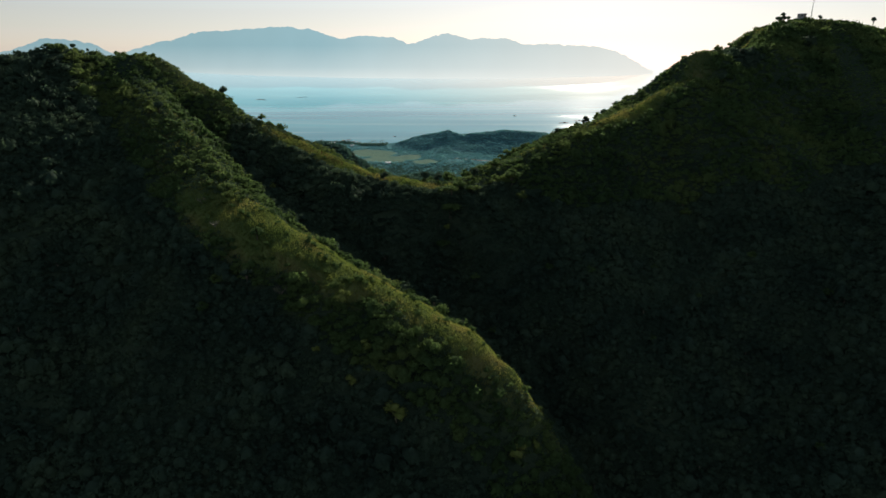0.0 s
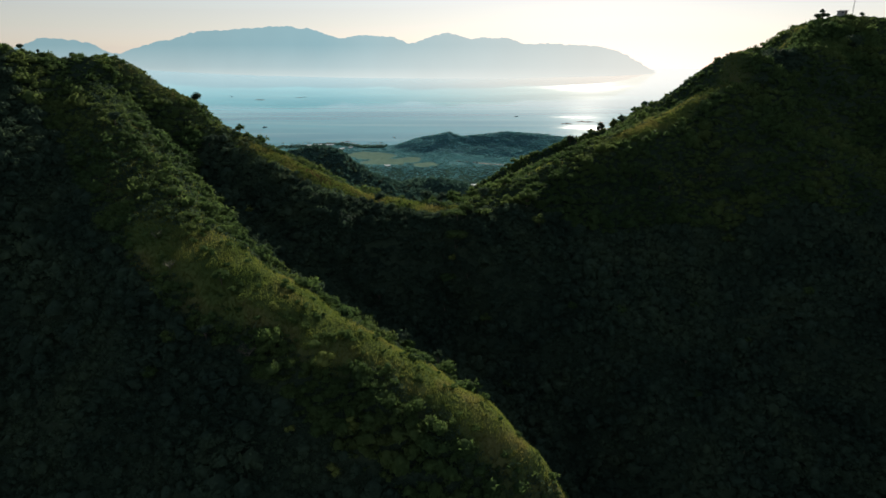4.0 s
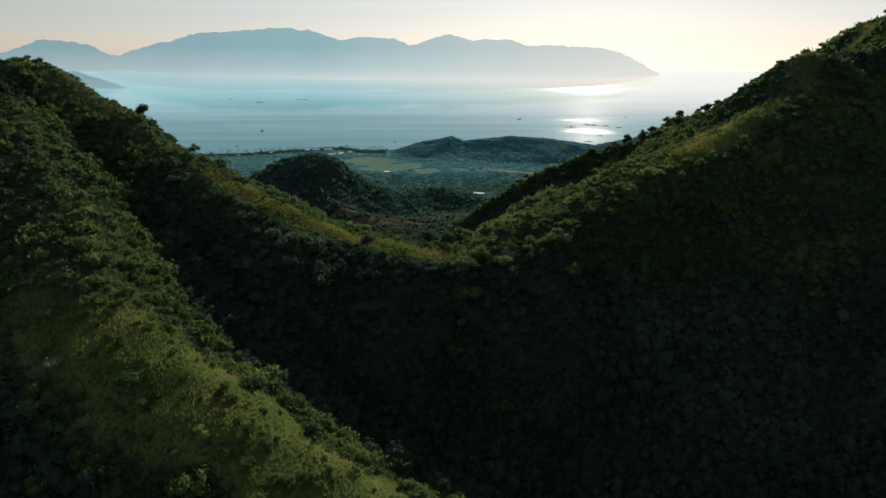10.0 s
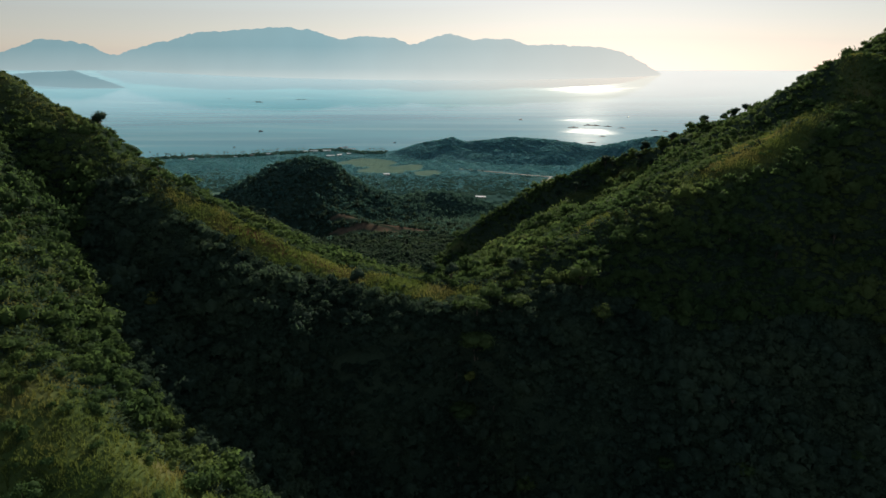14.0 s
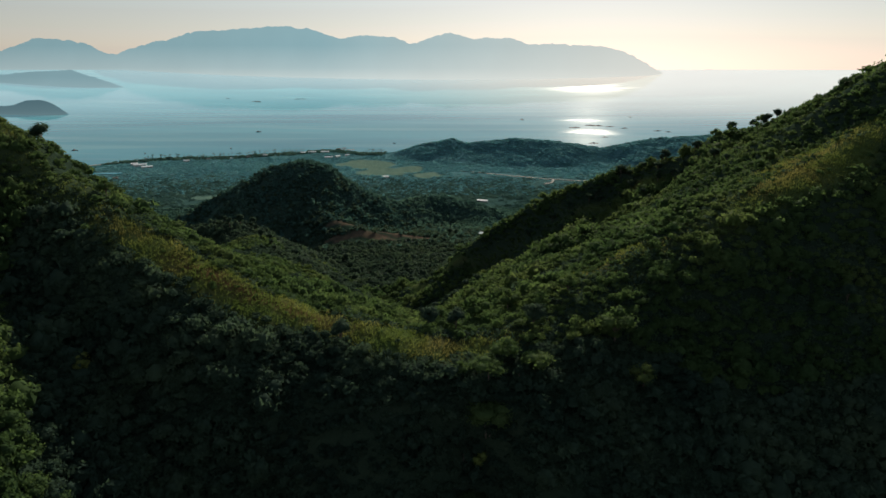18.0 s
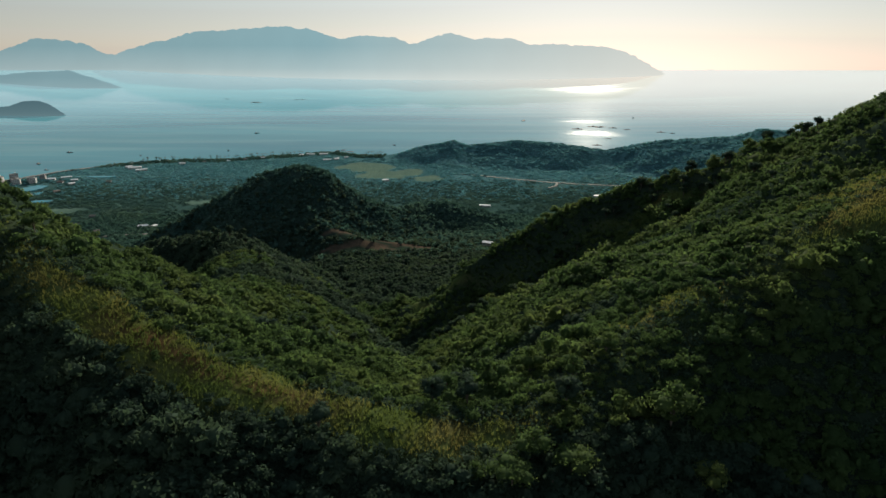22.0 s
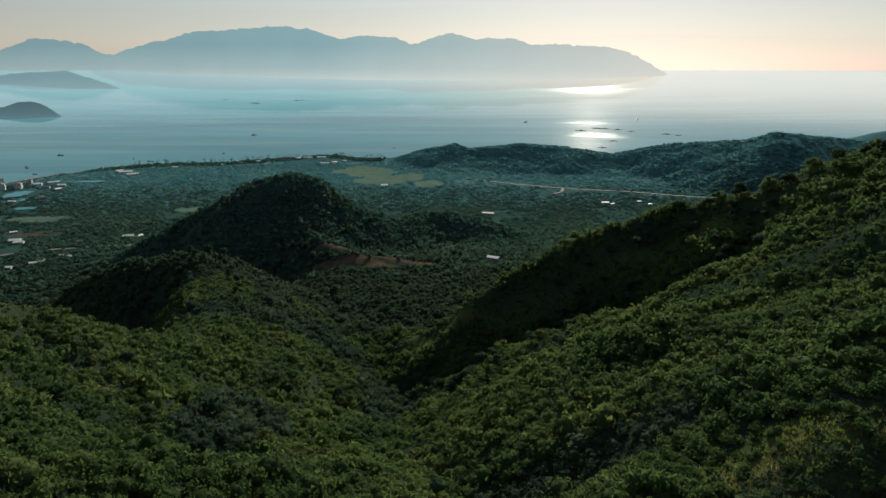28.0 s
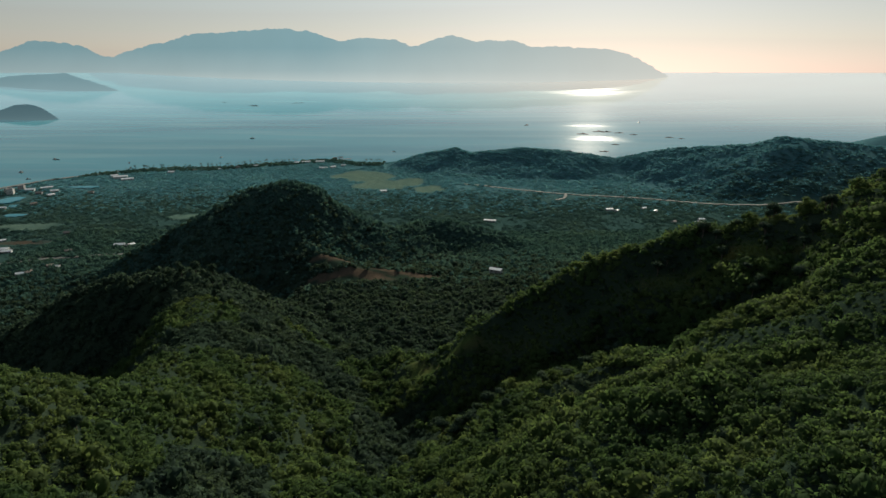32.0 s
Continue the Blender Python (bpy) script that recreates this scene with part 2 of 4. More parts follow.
def foliage(name, dark, middle, light, patch=14.0, through_light=0.3, rough=0.8, glow=(1.0, 0.96, 0.75), spec=0.0):
    """Leaves: colour drifts from plant to plant and leaf to leaf, and some light passes through."""
    m, n, l, p = material(name)
    base = ramp(n, l, noise_at(n, l, 1.0 / patch, 4.0), [(0.32, dark), (0.5, middle), (0.68, light)])
    fine = noise_at(n, l, 0.45, 2.0)
    base = mixed(n, l, base, scaled_color(n, l, fine, 0.84, 1.16), 1.0, "MULTIPLY")
    geo = n.new("ShaderNodeNewGeometry")
    base = mixed(n, l, base, scaled_color(n, l, geo.outputs["Random Per Island"], 0.86, 1.14), 1.0, "MULTIPLY")
    l.new(base, p.inputs["Base Color"])
    p.inputs["Roughness"].default_value, p.inputs["Specular IOR Level"].default_value = rough, spec
    tr, mx = n.new("ShaderNodeBsdfTranslucent"), n.new("ShaderNodeMixShader")
    l.new(mixed(n, l, base, glow, 1.0, "MULTIPLY"), tr.inputs["Color"])
    mx.inputs[0].default_value = through_light
    l.new(p.outputs[0], mx.inputs[1])
    l.new(tr.outputs[0], mx.inputs[2])
    l.new(mx.outputs[0], n["Material Output"].inputs["Surface"])
    return m


def scaled_color(n, l, v, lo, hi):
    r = n.new("ShaderNodeValToRGB")
    r.color_ramp.elements[0].color, r.color_ramp.elements[1].color = (lo, lo, lo, 1), (hi, hi, hi, 1)
    l.new(v, r.inputs["Fac"])
    return r.outputs["Color"]


def surface(name, a, b, size, rough=0.8, metal=0.0, bump=0.02, spec=0.4):
    """A plain worn surface in two tones with grain."""
    m, n, l, p = material(name)
    big = noise_at(n, l, 1.0 / size, 5.0)
    col = ramp(n, l, big, [(0.35, a), (0.65, b)])
    col = mixed(n, l, col, scaled_color(n, l, noise_at(n, l, 9.0 / size, 2.0), 0.85, 1.12), 1.0, "MULTIPLY")
    l.new(col, p.inputs["Base Color"])
    p.inputs["Roughness"].default_value, p.inputs["Metallic"].default_value, p.inputs["Specular IOR Level"].default_value = rough, metal, spec
    bumped(n, l, p, big, 0.5, bump)
    return m


def make_ground():
    m, n, l, p = material("grass_and_scrub_ground")
    att = n.new("ShaderNodeAttribute")
    att.attribute_name = "grass"
    # scrub ground is painted dark as the shade in gaps between shrubs
    scrub = ramp(n, l, noise_at(n, l, 0.05, 5.0), [(0.3, (0.016, 0.029, 0.020)), (0.5, (0.022, 0.038, 0.026)), (0.72, (0.031, 0.048, 0.030))])
    blades = ramp(n, l, noise_at(n, l, 0.11, 5.0), [(0.28, (0.044, 0.074, 0.024)), (0.5, (0.072, 0.102, 0.034)), (0.7, (0.108, 0.108, 0.043))])
    streak = noise_at(n, l, 1.1, 3.0)
    blades = mixed(n, l, blades, scaled_color(n, l, streak, 0.6, 1.35), 1.0, "MULTIPLY")
    soil = ramp(n, l, noise_at(n, l, 0.35, 4.0), [(0.62, (0, 0, 0)), (0.74, (1, 1, 1))])
    blades = mixed(n, l, blades, (0.075, 0.045, 0.02), scaled(n, l, soil, 0, 0.28))
    near = mixed(n, l, scrub, blades, att.outputs["Fac"])
    worn = n.new("ShaderNodeAttribute")
    worn.attribute_name = "worn"
    near = mixed(n, l, near, ramp(n, l, noise_at(n, l, 0.8, 4.0), [(0.3, (0.075, 0.062, 0.026)), (0.7, (0.120, 0.074, 0.036))]), worn.outputs["Fac"])
    # coastal ground: haze-blue tint, kept dark to stand for shade between trees
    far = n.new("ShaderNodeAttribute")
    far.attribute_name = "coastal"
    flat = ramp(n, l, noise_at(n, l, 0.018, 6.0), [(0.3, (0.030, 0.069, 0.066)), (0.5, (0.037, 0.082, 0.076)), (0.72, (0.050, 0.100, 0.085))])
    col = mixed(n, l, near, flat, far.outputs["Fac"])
    # shore ground: haze painted in, paler and bluer still
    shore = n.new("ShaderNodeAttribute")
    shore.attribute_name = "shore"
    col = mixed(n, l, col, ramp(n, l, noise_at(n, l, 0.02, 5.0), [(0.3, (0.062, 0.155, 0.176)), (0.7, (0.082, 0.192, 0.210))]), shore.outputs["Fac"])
    bare = n.new("ShaderNodeAttribute")
    bare.attribute_name = "bare"
    col = mixed(n, l, col, ramp(n, l, noise_at(n, l, 0.2, 4.0), [(0.3, (0.060, 0.054, 0.041)), (0.7, (0.098, 0.076, 0.056))]), bare.outputs["Fac"])
    mown = n.new("ShaderNodeAttribute")
    mown.attribute_name = "field"
    col = mixed(n, l, col, ramp(n, l, noise_at(n, l, 0.05, 4.0), [(0.3, (0.080, 0.145, 0.120)), (0.7, (0.110, 0.175, 0.138))]), mown.outputs["Fac"])
    l.new(col, p.inputs["Base Color"])
    p.inputs["Roughness"].default_value, p.inputs["Specular IOR Level"].default_value = 0.9, 0.0
    bumped(n, l, p, noise_at(n, l, 0.9, 5.0), 0.8, 0.5)
    return m


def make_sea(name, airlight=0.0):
    """Water; the far reaches also glow with sunlit haze painted as emission."""
    m, n, l, p = material(name)
    up = n.new("ShaderNodeCombineXYZ")
    up.inputs[1].default_value, up.inputs[2].default_value = -0.09, 1.0
    wave = n.new("ShaderNodeBump")
    wave.inputs["Strength"].default_value, wave.inputs["Distance"].default_value = 0.25, 0.5
    l.new(up.outputs[0], wave.inputs["Normal"])
    l.new(noise_at(n, l, 0.05, 4.0, (1.0, 0.45, 0.0)), wave.inputs["Height"])
    l.new(wave.outputs[0], p.inputs["Normal"])
    slick = noise_at(n, l, 0.0016, 5.0, (0.55, 2.2, 0.0))
    col = ramp(n, l, slick, [(0.34, (0.012, 0.195, 0.250)), (0.66, (0.045, 0.305, 0.360))])
    drift = ramp(n, l, noise_at(n, l, 0.0042, 6.0, (0.35, 1.9, 0.0)), [(0.5, (0, 0, 0)), (0.68, (1, 1, 1))])
    col = mixed(n, l, col, (0.15, 0.38, 0.40), scaled(n, l, drift, 0.0, 0.55))
    l.new(col, p.inputs["Base Color"])
    wind = n.new("ShaderNodeAttribute")
    wind.attribute_name = "ruffled"
    calm = ramp(n, l, slick, [(0.38, (0.07,) * 3), (0.62, (0.085,) * 3)])
    streaks = ramp(n, l, noise_at(n, l, 0.004, 6.0, (0.6, 2.6, 0.0)), [(0.42, (0.085,) * 3), (0.54, (0.15,) * 3)])
    l.new(mixed(n, l, calm, streaks, wind.outputs["Fac"]), p.inputs["Roughness"])
    p.inputs["IOR"].default_value, p.inputs["Specular IOR Level"].default_value = 1.33, 0.4
    p.inputs["Specular Tint"].default_value = (0.84, 0.95, 0.97, 1)
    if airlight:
        # haze over the far water is emission, cool on the left, warm sunward
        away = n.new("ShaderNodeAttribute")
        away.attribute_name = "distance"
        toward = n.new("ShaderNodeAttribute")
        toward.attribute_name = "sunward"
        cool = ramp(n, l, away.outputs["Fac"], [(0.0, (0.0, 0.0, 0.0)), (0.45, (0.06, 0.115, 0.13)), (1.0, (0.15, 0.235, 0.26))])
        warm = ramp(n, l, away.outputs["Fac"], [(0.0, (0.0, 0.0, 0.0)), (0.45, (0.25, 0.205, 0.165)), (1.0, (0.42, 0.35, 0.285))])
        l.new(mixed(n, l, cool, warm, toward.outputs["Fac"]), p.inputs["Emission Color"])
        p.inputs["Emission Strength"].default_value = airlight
    return m


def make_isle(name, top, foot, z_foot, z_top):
    """Distant land with sea haze painted into its emission: paler toward the water."""
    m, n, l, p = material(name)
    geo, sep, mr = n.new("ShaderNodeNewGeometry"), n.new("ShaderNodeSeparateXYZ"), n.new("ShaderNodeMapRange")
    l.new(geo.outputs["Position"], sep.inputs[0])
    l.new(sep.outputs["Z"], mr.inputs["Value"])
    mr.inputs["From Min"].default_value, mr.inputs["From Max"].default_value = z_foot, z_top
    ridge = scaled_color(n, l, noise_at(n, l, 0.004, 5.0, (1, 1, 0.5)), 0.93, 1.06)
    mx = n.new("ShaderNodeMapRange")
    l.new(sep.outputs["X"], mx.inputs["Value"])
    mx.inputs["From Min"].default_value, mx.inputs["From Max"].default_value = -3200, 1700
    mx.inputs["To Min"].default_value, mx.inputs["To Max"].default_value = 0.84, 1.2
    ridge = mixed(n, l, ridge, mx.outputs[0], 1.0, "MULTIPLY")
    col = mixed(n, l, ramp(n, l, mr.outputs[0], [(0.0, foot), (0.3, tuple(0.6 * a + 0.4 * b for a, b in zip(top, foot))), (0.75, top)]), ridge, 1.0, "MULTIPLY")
    sunny = n.new("ShaderNodeMapRange")                # the painted haze is warmer toward the sun
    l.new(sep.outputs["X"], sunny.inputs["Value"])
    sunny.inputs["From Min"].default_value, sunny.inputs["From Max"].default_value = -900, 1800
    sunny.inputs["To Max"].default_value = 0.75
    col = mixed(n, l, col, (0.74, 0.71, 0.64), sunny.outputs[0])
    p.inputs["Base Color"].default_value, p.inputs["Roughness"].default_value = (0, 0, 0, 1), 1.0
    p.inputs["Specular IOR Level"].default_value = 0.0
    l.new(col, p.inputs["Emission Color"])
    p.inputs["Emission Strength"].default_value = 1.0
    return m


M_ground, M_sea, M_offing = make_ground(), make_sea("sea_water"), make_sea("far_water_haze_glow", 1.0)
M_range = make_isle("far_mountains_haze_glow", (0.235, 0.40, 0.45), (0.56, 0.66, 0.66), 80, 420)
M_cape = make_isle("far_cape_haze_glow", (0.21, 0.36, 0.41), (0.33, 0.48, 0.52), 40, 165)
M_islet = make_isle("islet_haze_glow", (0.080, 0.155, 0.185), (0.12, 0.21, 0.24), 0, 70)
# leaves in two tones: darker and bluer for shade, brighter for sun
M_shrub = foliage("shrub_leaves_shade_tone", (0.031, 0.060, 0.046), (0.045, 0.082, 0.059), (0.064, 0.104, 0.066), 14.0, 0.5, spec=0.04)
M_green = foliage("shrub_leaves_sun_tone", (0.044, 0.090, 0.039), (0.071, 0.126, 0.049), (0.105, 0.155, 0.058), 20.0, 0.6, spec=0.04)
M_dry = foliage("dry_grass_blades", (0.072, 0.108, 0.038), (0.110, 0.138, 0.050), (0.158, 0.148, 0.066), 9.0, 0.55, glow=(1.3, 1.35, 0.85))
# leaves of the distance: haze mixed into the colour as paler blue-green
M_far = foliage("haze_tinted_coastal_leaves", (0.057, 0.134, 0.124), (0.071, 0.152, 0.137), (0.090, 0.172, 0.142), 60.0, 0.5)
M_haze = foliage("haze_tinted_shore_leaves", (0.12, 0.33, 0.39), (0.14, 0.36, 0.42), (0.16, 0.38, 0.43), 90.0, 0.5)
M_pale = foliage("pale_leaves", (0.11, 0.15, 0.045), (0.14, 0.18, 0.055), (0.17, 0.20, 0.07), 5.0, 0.35)
M_bark = surface("grey_bark", (0.06, 0.05, 0.04), (0.13, 0.11, 0.09), 0.6, 0.9)
M_twig = surface("bleached_twigs", (0.09, 0.085, 0.07), (0.15, 0.14, 0.12), 0.5, 0.9)
M_wall = surface("painted_plaster", (0.42, 0.45, 0.44), (0.54, 0.56, 0.54), 2.0, 0.85)
M_concrete = surface("grey_concrete", (0.22, 0.23, 0.23), (0.34, 0.34, 0.33), 3.0, 0.9)
M_tin = surface("pale_metal_roof", (0.74, 0.80, 0.82), (0.88, 0.91, 0.91), 4.0, 0.4, 0.2)
M_rust = surface("rusty_metal_roof", (0.20, 0.17, 0.14), (0.31, 0.28, 0.25), 3.0, 0.6, 0.2)
M_steel = surface("galvanised_steel", (0.25, 0.26, 0.27), (0.36, 0.37, 0.38), 1.0, 0.5, 0.7)
M_road = surface("dusty_road", (0.095, 0.11, 0.105), (0.165, 0.18, 0.165), 12.0, 0.9)
M_wood = surface("weathered_planks", (0.09, 0.075, 0.06), (0.17, 0.145, 0.12), 1.5, 0.85)
M_hull = surface("painted_hull", (0.06, 0.08, 0.10), (0.12, 0.14, 0.15), 1.5, 0.5)
M_blue = surface("blue_plastic_drums", (0.03, 0.08, 0.16), (0.05, 0.11, 0.2), 0.8, 0.5)


def make_glass():
    m, n, l, p = material("dark_window_glass")
    p.inputs["Base Color"].default_value = (0.02, 0.03, 0.035, 1)
    p.inputs["Roughness"].default_value = 0.12
    l.new(scaled(n, l, noise_at(n, l, 1.5), 0.06, 0.2), p.inputs["Roughness"])
    return m


M_glass = make_glass()


# ---- ground ----
def in_patch(x, y, cx, cy, rx, ry, seed):
    """1 inside a ragged oval."""
    d = np.hypot((x - cx) / rx, (y - cy) / ry) + 0.25 * value_noise(x, y, 0.5 * min(rx, ry) + 2, seed)
    return 1 - smoothstep(d, 0.8, 1.05)


def grassiness(x, y):
    """How far grass, not shrubs, covers a place: crests, the lit spur and some glades."""
    x, y = np.asarray(x, float), np.asarray(y, float)
    ragged = 0.55 * value_noise(x, y, 17, 21) + 0.45 * value_noise(x, y, 6, 22)
    crest = np.full(x.shape, 1e6)
    for k, less in ((0, 1.0), (6, 3.5)):
        crest = np.minimum(crest, ridge_height(x, y + 3.0, *RIDGES[k])[1] + less)
    g = 1 - smoothstep(crest + 3.5 * ragged, 3.0, 8.0)
    g = g * (1 - 0.75 * smoothstep(x, -2, 14) * (1 - smoothstep(x, 48, 75))) * (1 - 0.5 * smoothstep(x, 84, 108)) * (0.45 + 0.55 * smoothstep(x, -80, -55))
    spur = ridge_height(x, y, *RIDGES[1])[1]
    low = (1 - 0.4 * smoothstep(y, 162, 182)) * (1 - smoothstep(y, 205, 235)) * smoothstep(y, 116, 134)
    g = np.maximum(g, 0.93 * (1 - smoothstep(spur + 9 * ragged, 9, 18)) * low)
    for cx, cy, rx, ry in ((30, 242, 12, 5), (88, 270, 12, 6), (74, 268, 8, 7), (104, 298, 12, 5)):
        g = np.maximum(g, 0.65 * in_patch(x, y, cx, cy, rx, ry, 23))
    return np.clip(g, 0, 1)


BANKS = ((-74, 607, 36, 6), (-30, 619, 36, 5), (-90, 630, 24, 4.5), (-470, 812, 30, 8), (-388, 758, 26, 3))
FIELDS = ((-150, 1240, 55, 55), (-112, 1160, 45, 50), (-35, 1115, 26, 32), (-70, 1180, 30, 40), (-330, 930, 30, 14), (-500, 880, 40, 16))
xs = graded([(-3000, 150), (-900, 40), (-420, 6), (-230, 2.0), (250, 6), (500, 20), (900, 60), (2600, 60)])
ys = graded([(-1200, 100), (-150, 10), (60, 2.0), (440, 3.5), (860, 8), (1500, 25), (1800, 25)])
gx, gy = np.meshgrid(xs, ys)
lz, _ = land(gx, gy)
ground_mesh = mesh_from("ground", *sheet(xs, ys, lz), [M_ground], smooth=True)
bare = np.zeros(gx.shape)
for cx, cy, rx, ry in BANKS:
    bare = np.maximum(bare, in_patch(gx, gy, cx, cy, rx, ry, 25))
field = np.zeros(gx.shape)
for cx, cy, rx, ry in FIELDS:
    field = np.maximum(field, in_patch(gx, gy, cx, cy, rx, ry, 27))
along = ridge_height(gx, gy + 2.0, *RIDGES[0])[1]
worn = (1 - smoothstep(along + 1.2 * value_noise(gx, gy, 5, 61), 0.4, 1.8)) * smoothstep(gx, -62, -50) * (1 - smoothstep(gx, -28, -12))
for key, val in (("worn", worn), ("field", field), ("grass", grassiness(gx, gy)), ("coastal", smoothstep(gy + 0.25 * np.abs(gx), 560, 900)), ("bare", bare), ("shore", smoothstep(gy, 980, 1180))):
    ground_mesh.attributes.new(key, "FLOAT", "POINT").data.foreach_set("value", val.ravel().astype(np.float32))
tagged(new("ground", ground_mesh), "grassy and scrub-covered hills falling to a coastal plain", "ground", kind="structure")


# ---- sea and far land ----
def sea_z(x, y):
    """Level near by; the far water is drawn in, so that the whole bay fits into five kilometres."""
    r = np.hypot(x, y - 60)
    return np.where(r < 2500, 0, 176 * (1 - r * (1 / 2500 - (np.clip(r, 2500, 4950) - 2500) * 1.597e-7)))


def water(name, r0, r1, mat, label, category):
    """A ring sector of water round the flight, from r0 to r1 metres."""
    rr, aa = graded([(r0, 25), (r1, 25)]), np.radians(graded([(-85, 1), (0, 0.5), (35, 1), (85, 1)]))
    gr, ga = np.meshgrid(rr, aa)
    wx, wy = gr * np.sin(ga), 60 + gr * np.cos(ga)
    k = len(rr)
    q = (np.arange(len(aa) - 1)[:, None] * k + np.arange(k - 1)[None, :]).ravel()
    me = mesh_from(name, np.stack([wx, wy, sea_z(wx, wy)], -1).reshape(-1, 3), np.stack([q, q + k, q + k + 1, q + 1], 1), [mat], smooth=True)
    ruffled = np.zeros(wx.shape)
    for cx, cy, rx, ry, much in ((870, 3930, 460, 330, 1.0), (470, 2300, 110, 120, 0.8), (435, 1900, 95, 100, 1.0), (1900, 3300, 500, 300, 0.4), (-900, 1750, 420, 60, 0.5), (-500, 1560, 260, 40, 0.5)):
        oval = np.hypot((wx - cx) / rx, (wy - cy) / ry) + 0.3 * value_noise(wx, wy * 3, rx, 29)
        ruffled = np.maximum(ruffled, much * (1 - smoothstep(oval, 0.25, 1.25)))
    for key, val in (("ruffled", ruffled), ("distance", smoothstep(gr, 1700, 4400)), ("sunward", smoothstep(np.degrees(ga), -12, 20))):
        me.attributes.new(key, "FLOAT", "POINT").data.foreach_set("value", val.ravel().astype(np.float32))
    return tagged(new(name, me), label, category, kind="structure")


water("sea", 250, 1900, M_sea, "calm blue bay with bright sun glint", "sea")
water("backdrop", 1900, 4950, M_offing, "far water of the bay, bright haze painted as glow", "sea")


def far_range(pts, y, depth, mat, label, lump, seed):
    """A mountain range: a crest line at a distance with slopes in front and behind."""
    px, pz = [a for a, _ in pts], [b for _, b in pts]
    u = np.linspace(px[0], px[-1], max(40, int((px[-1] - px[0]) / 14)))
    crest = np.interp(u, px, pz)
    soft = np.convolve(np.pad(crest, 2, "edge"), [0.05, 0.2, 0.5, 0.2, 0.05], "valid")
    crest = soft + lump * (1.6 * value_noise(u, u * 0, 95, seed) + 0.9 * value_noise(u, u * 0, 33, seed + 1) + 0.9 * value_noise(u, u * 0, 17, seed + 3))
    rows = []
    for v in (-1, -0.72, -0.45, -0.2, 0, 0.5, 1):
        foot = sea_z(u, np.full(u.shape, y + v * depth)) - 15
        fall = 1 - abs(v) ** 0.8
        rib = 0.12 * value_noise(u, np.full(u.shape, v * 300), 130, seed + 2) * (1 - fall) * fall * 4
        rows.append(np.stack([u, np.full(u.shape, y + v * depth), foot + (crest - foot) * np.clip(fall + rib * (v != 0), 0, 0.98 if v else 1)], -1))
    v = np.concatenate(rows)
    k = len(u)
    i = (np.arange(6)[:, None] * k + np.arange(k - 1)[None, :]).ravel()
    return tagged(new("backdrop", mesh_from("backdrop", v, np.stack([i, i + 1, i + k + 1, i + k], 1), [mat], smooth=True)), label, "mountains", kind="structure")


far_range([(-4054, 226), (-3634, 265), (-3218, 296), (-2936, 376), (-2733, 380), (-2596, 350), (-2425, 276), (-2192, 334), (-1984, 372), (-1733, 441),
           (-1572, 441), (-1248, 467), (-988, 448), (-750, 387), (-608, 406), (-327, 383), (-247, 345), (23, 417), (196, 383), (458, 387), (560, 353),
           (964, 334), (1085, 330), (1291, 284), (1460, 206), (1662, 100)], 4600, 150, M_range, "pale blue mountain range across the bay, haze painted on", 5.0, 31)
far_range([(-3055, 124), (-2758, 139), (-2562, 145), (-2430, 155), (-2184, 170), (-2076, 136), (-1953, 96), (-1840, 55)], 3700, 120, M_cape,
          "blue cape across the bay, haze painted on", 2.0, 35)
far_range([(-1900, 5), (-1849, 22), (-1780, 39), (-1716, 35), (-1646, 56), (-1580, 60), (-1539, 47), (-1495, 12)], 2500, 50, M_islet, "dark islet in the bay, haze painted on", 1.5, 39)
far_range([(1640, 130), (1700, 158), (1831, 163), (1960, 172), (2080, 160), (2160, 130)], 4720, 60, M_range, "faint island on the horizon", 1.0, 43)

# ---- plants ----
rng = np.random.default_rng(7)


def ico(sub):
    bm = bmesh.new()
    bmesh.ops.create_icosphere(bm, subdivisions=sub, radius=1.0)
    v = np.array([p.co[:] for p in bm.verts])
    f = np.array([[p.index for p in face.verts] for face in bm.faces])
    bm.free()
    return v, f


def leaf_cards(centres, outward, size, spread, single=False):
    """Small pointed leaf sprays, two triangles each or one, turned about the outward way."""
    n = len(centres)
    nrm = outward + spread * rng.normal(size=(n, 3))
    nrm /= np.linalg.norm(nrm, axis=1)[:, None] + 1e-9
    side = np.cross(nrm, rng.normal(size=(n, 3)))
    side /= np.linalg.norm(side, axis=1)[:, None] + 1e-9
    along = np.cross(nrm, side)
    s = size * rng.uniform(0.6, 1.3, (n, 1))
    tip = centres + along * s * 0.8 - nrm * s * 0.18
    v = np.stack([centres - along * s * 0.5, centres + side * s * 0.42, tip, centres - side * s * 0.42], 1).reshape(-1, 3)
    if single:
        v = np.stack([centres - along * s * 0.5 + side * s * 0.4, tip, centres - along * s * 0.4 - side * s * 0.45], 1).reshape(-1, 3)
        return v, np.arange(n)[:, None] * 3 + [0, 1, 2]
    q = np.arange(n)[:, None] * 4
    return v, np.concatenate([q + [0, 1, 2], q + [0, 2, 3]])


def joined(pieces):
    v, f, k = [], [], 0
    for a, b in pieces:
        v.append(a)
        f.append(b + k)
        k += len(a)
    return np.concatenate(v), np.concatenate(f)


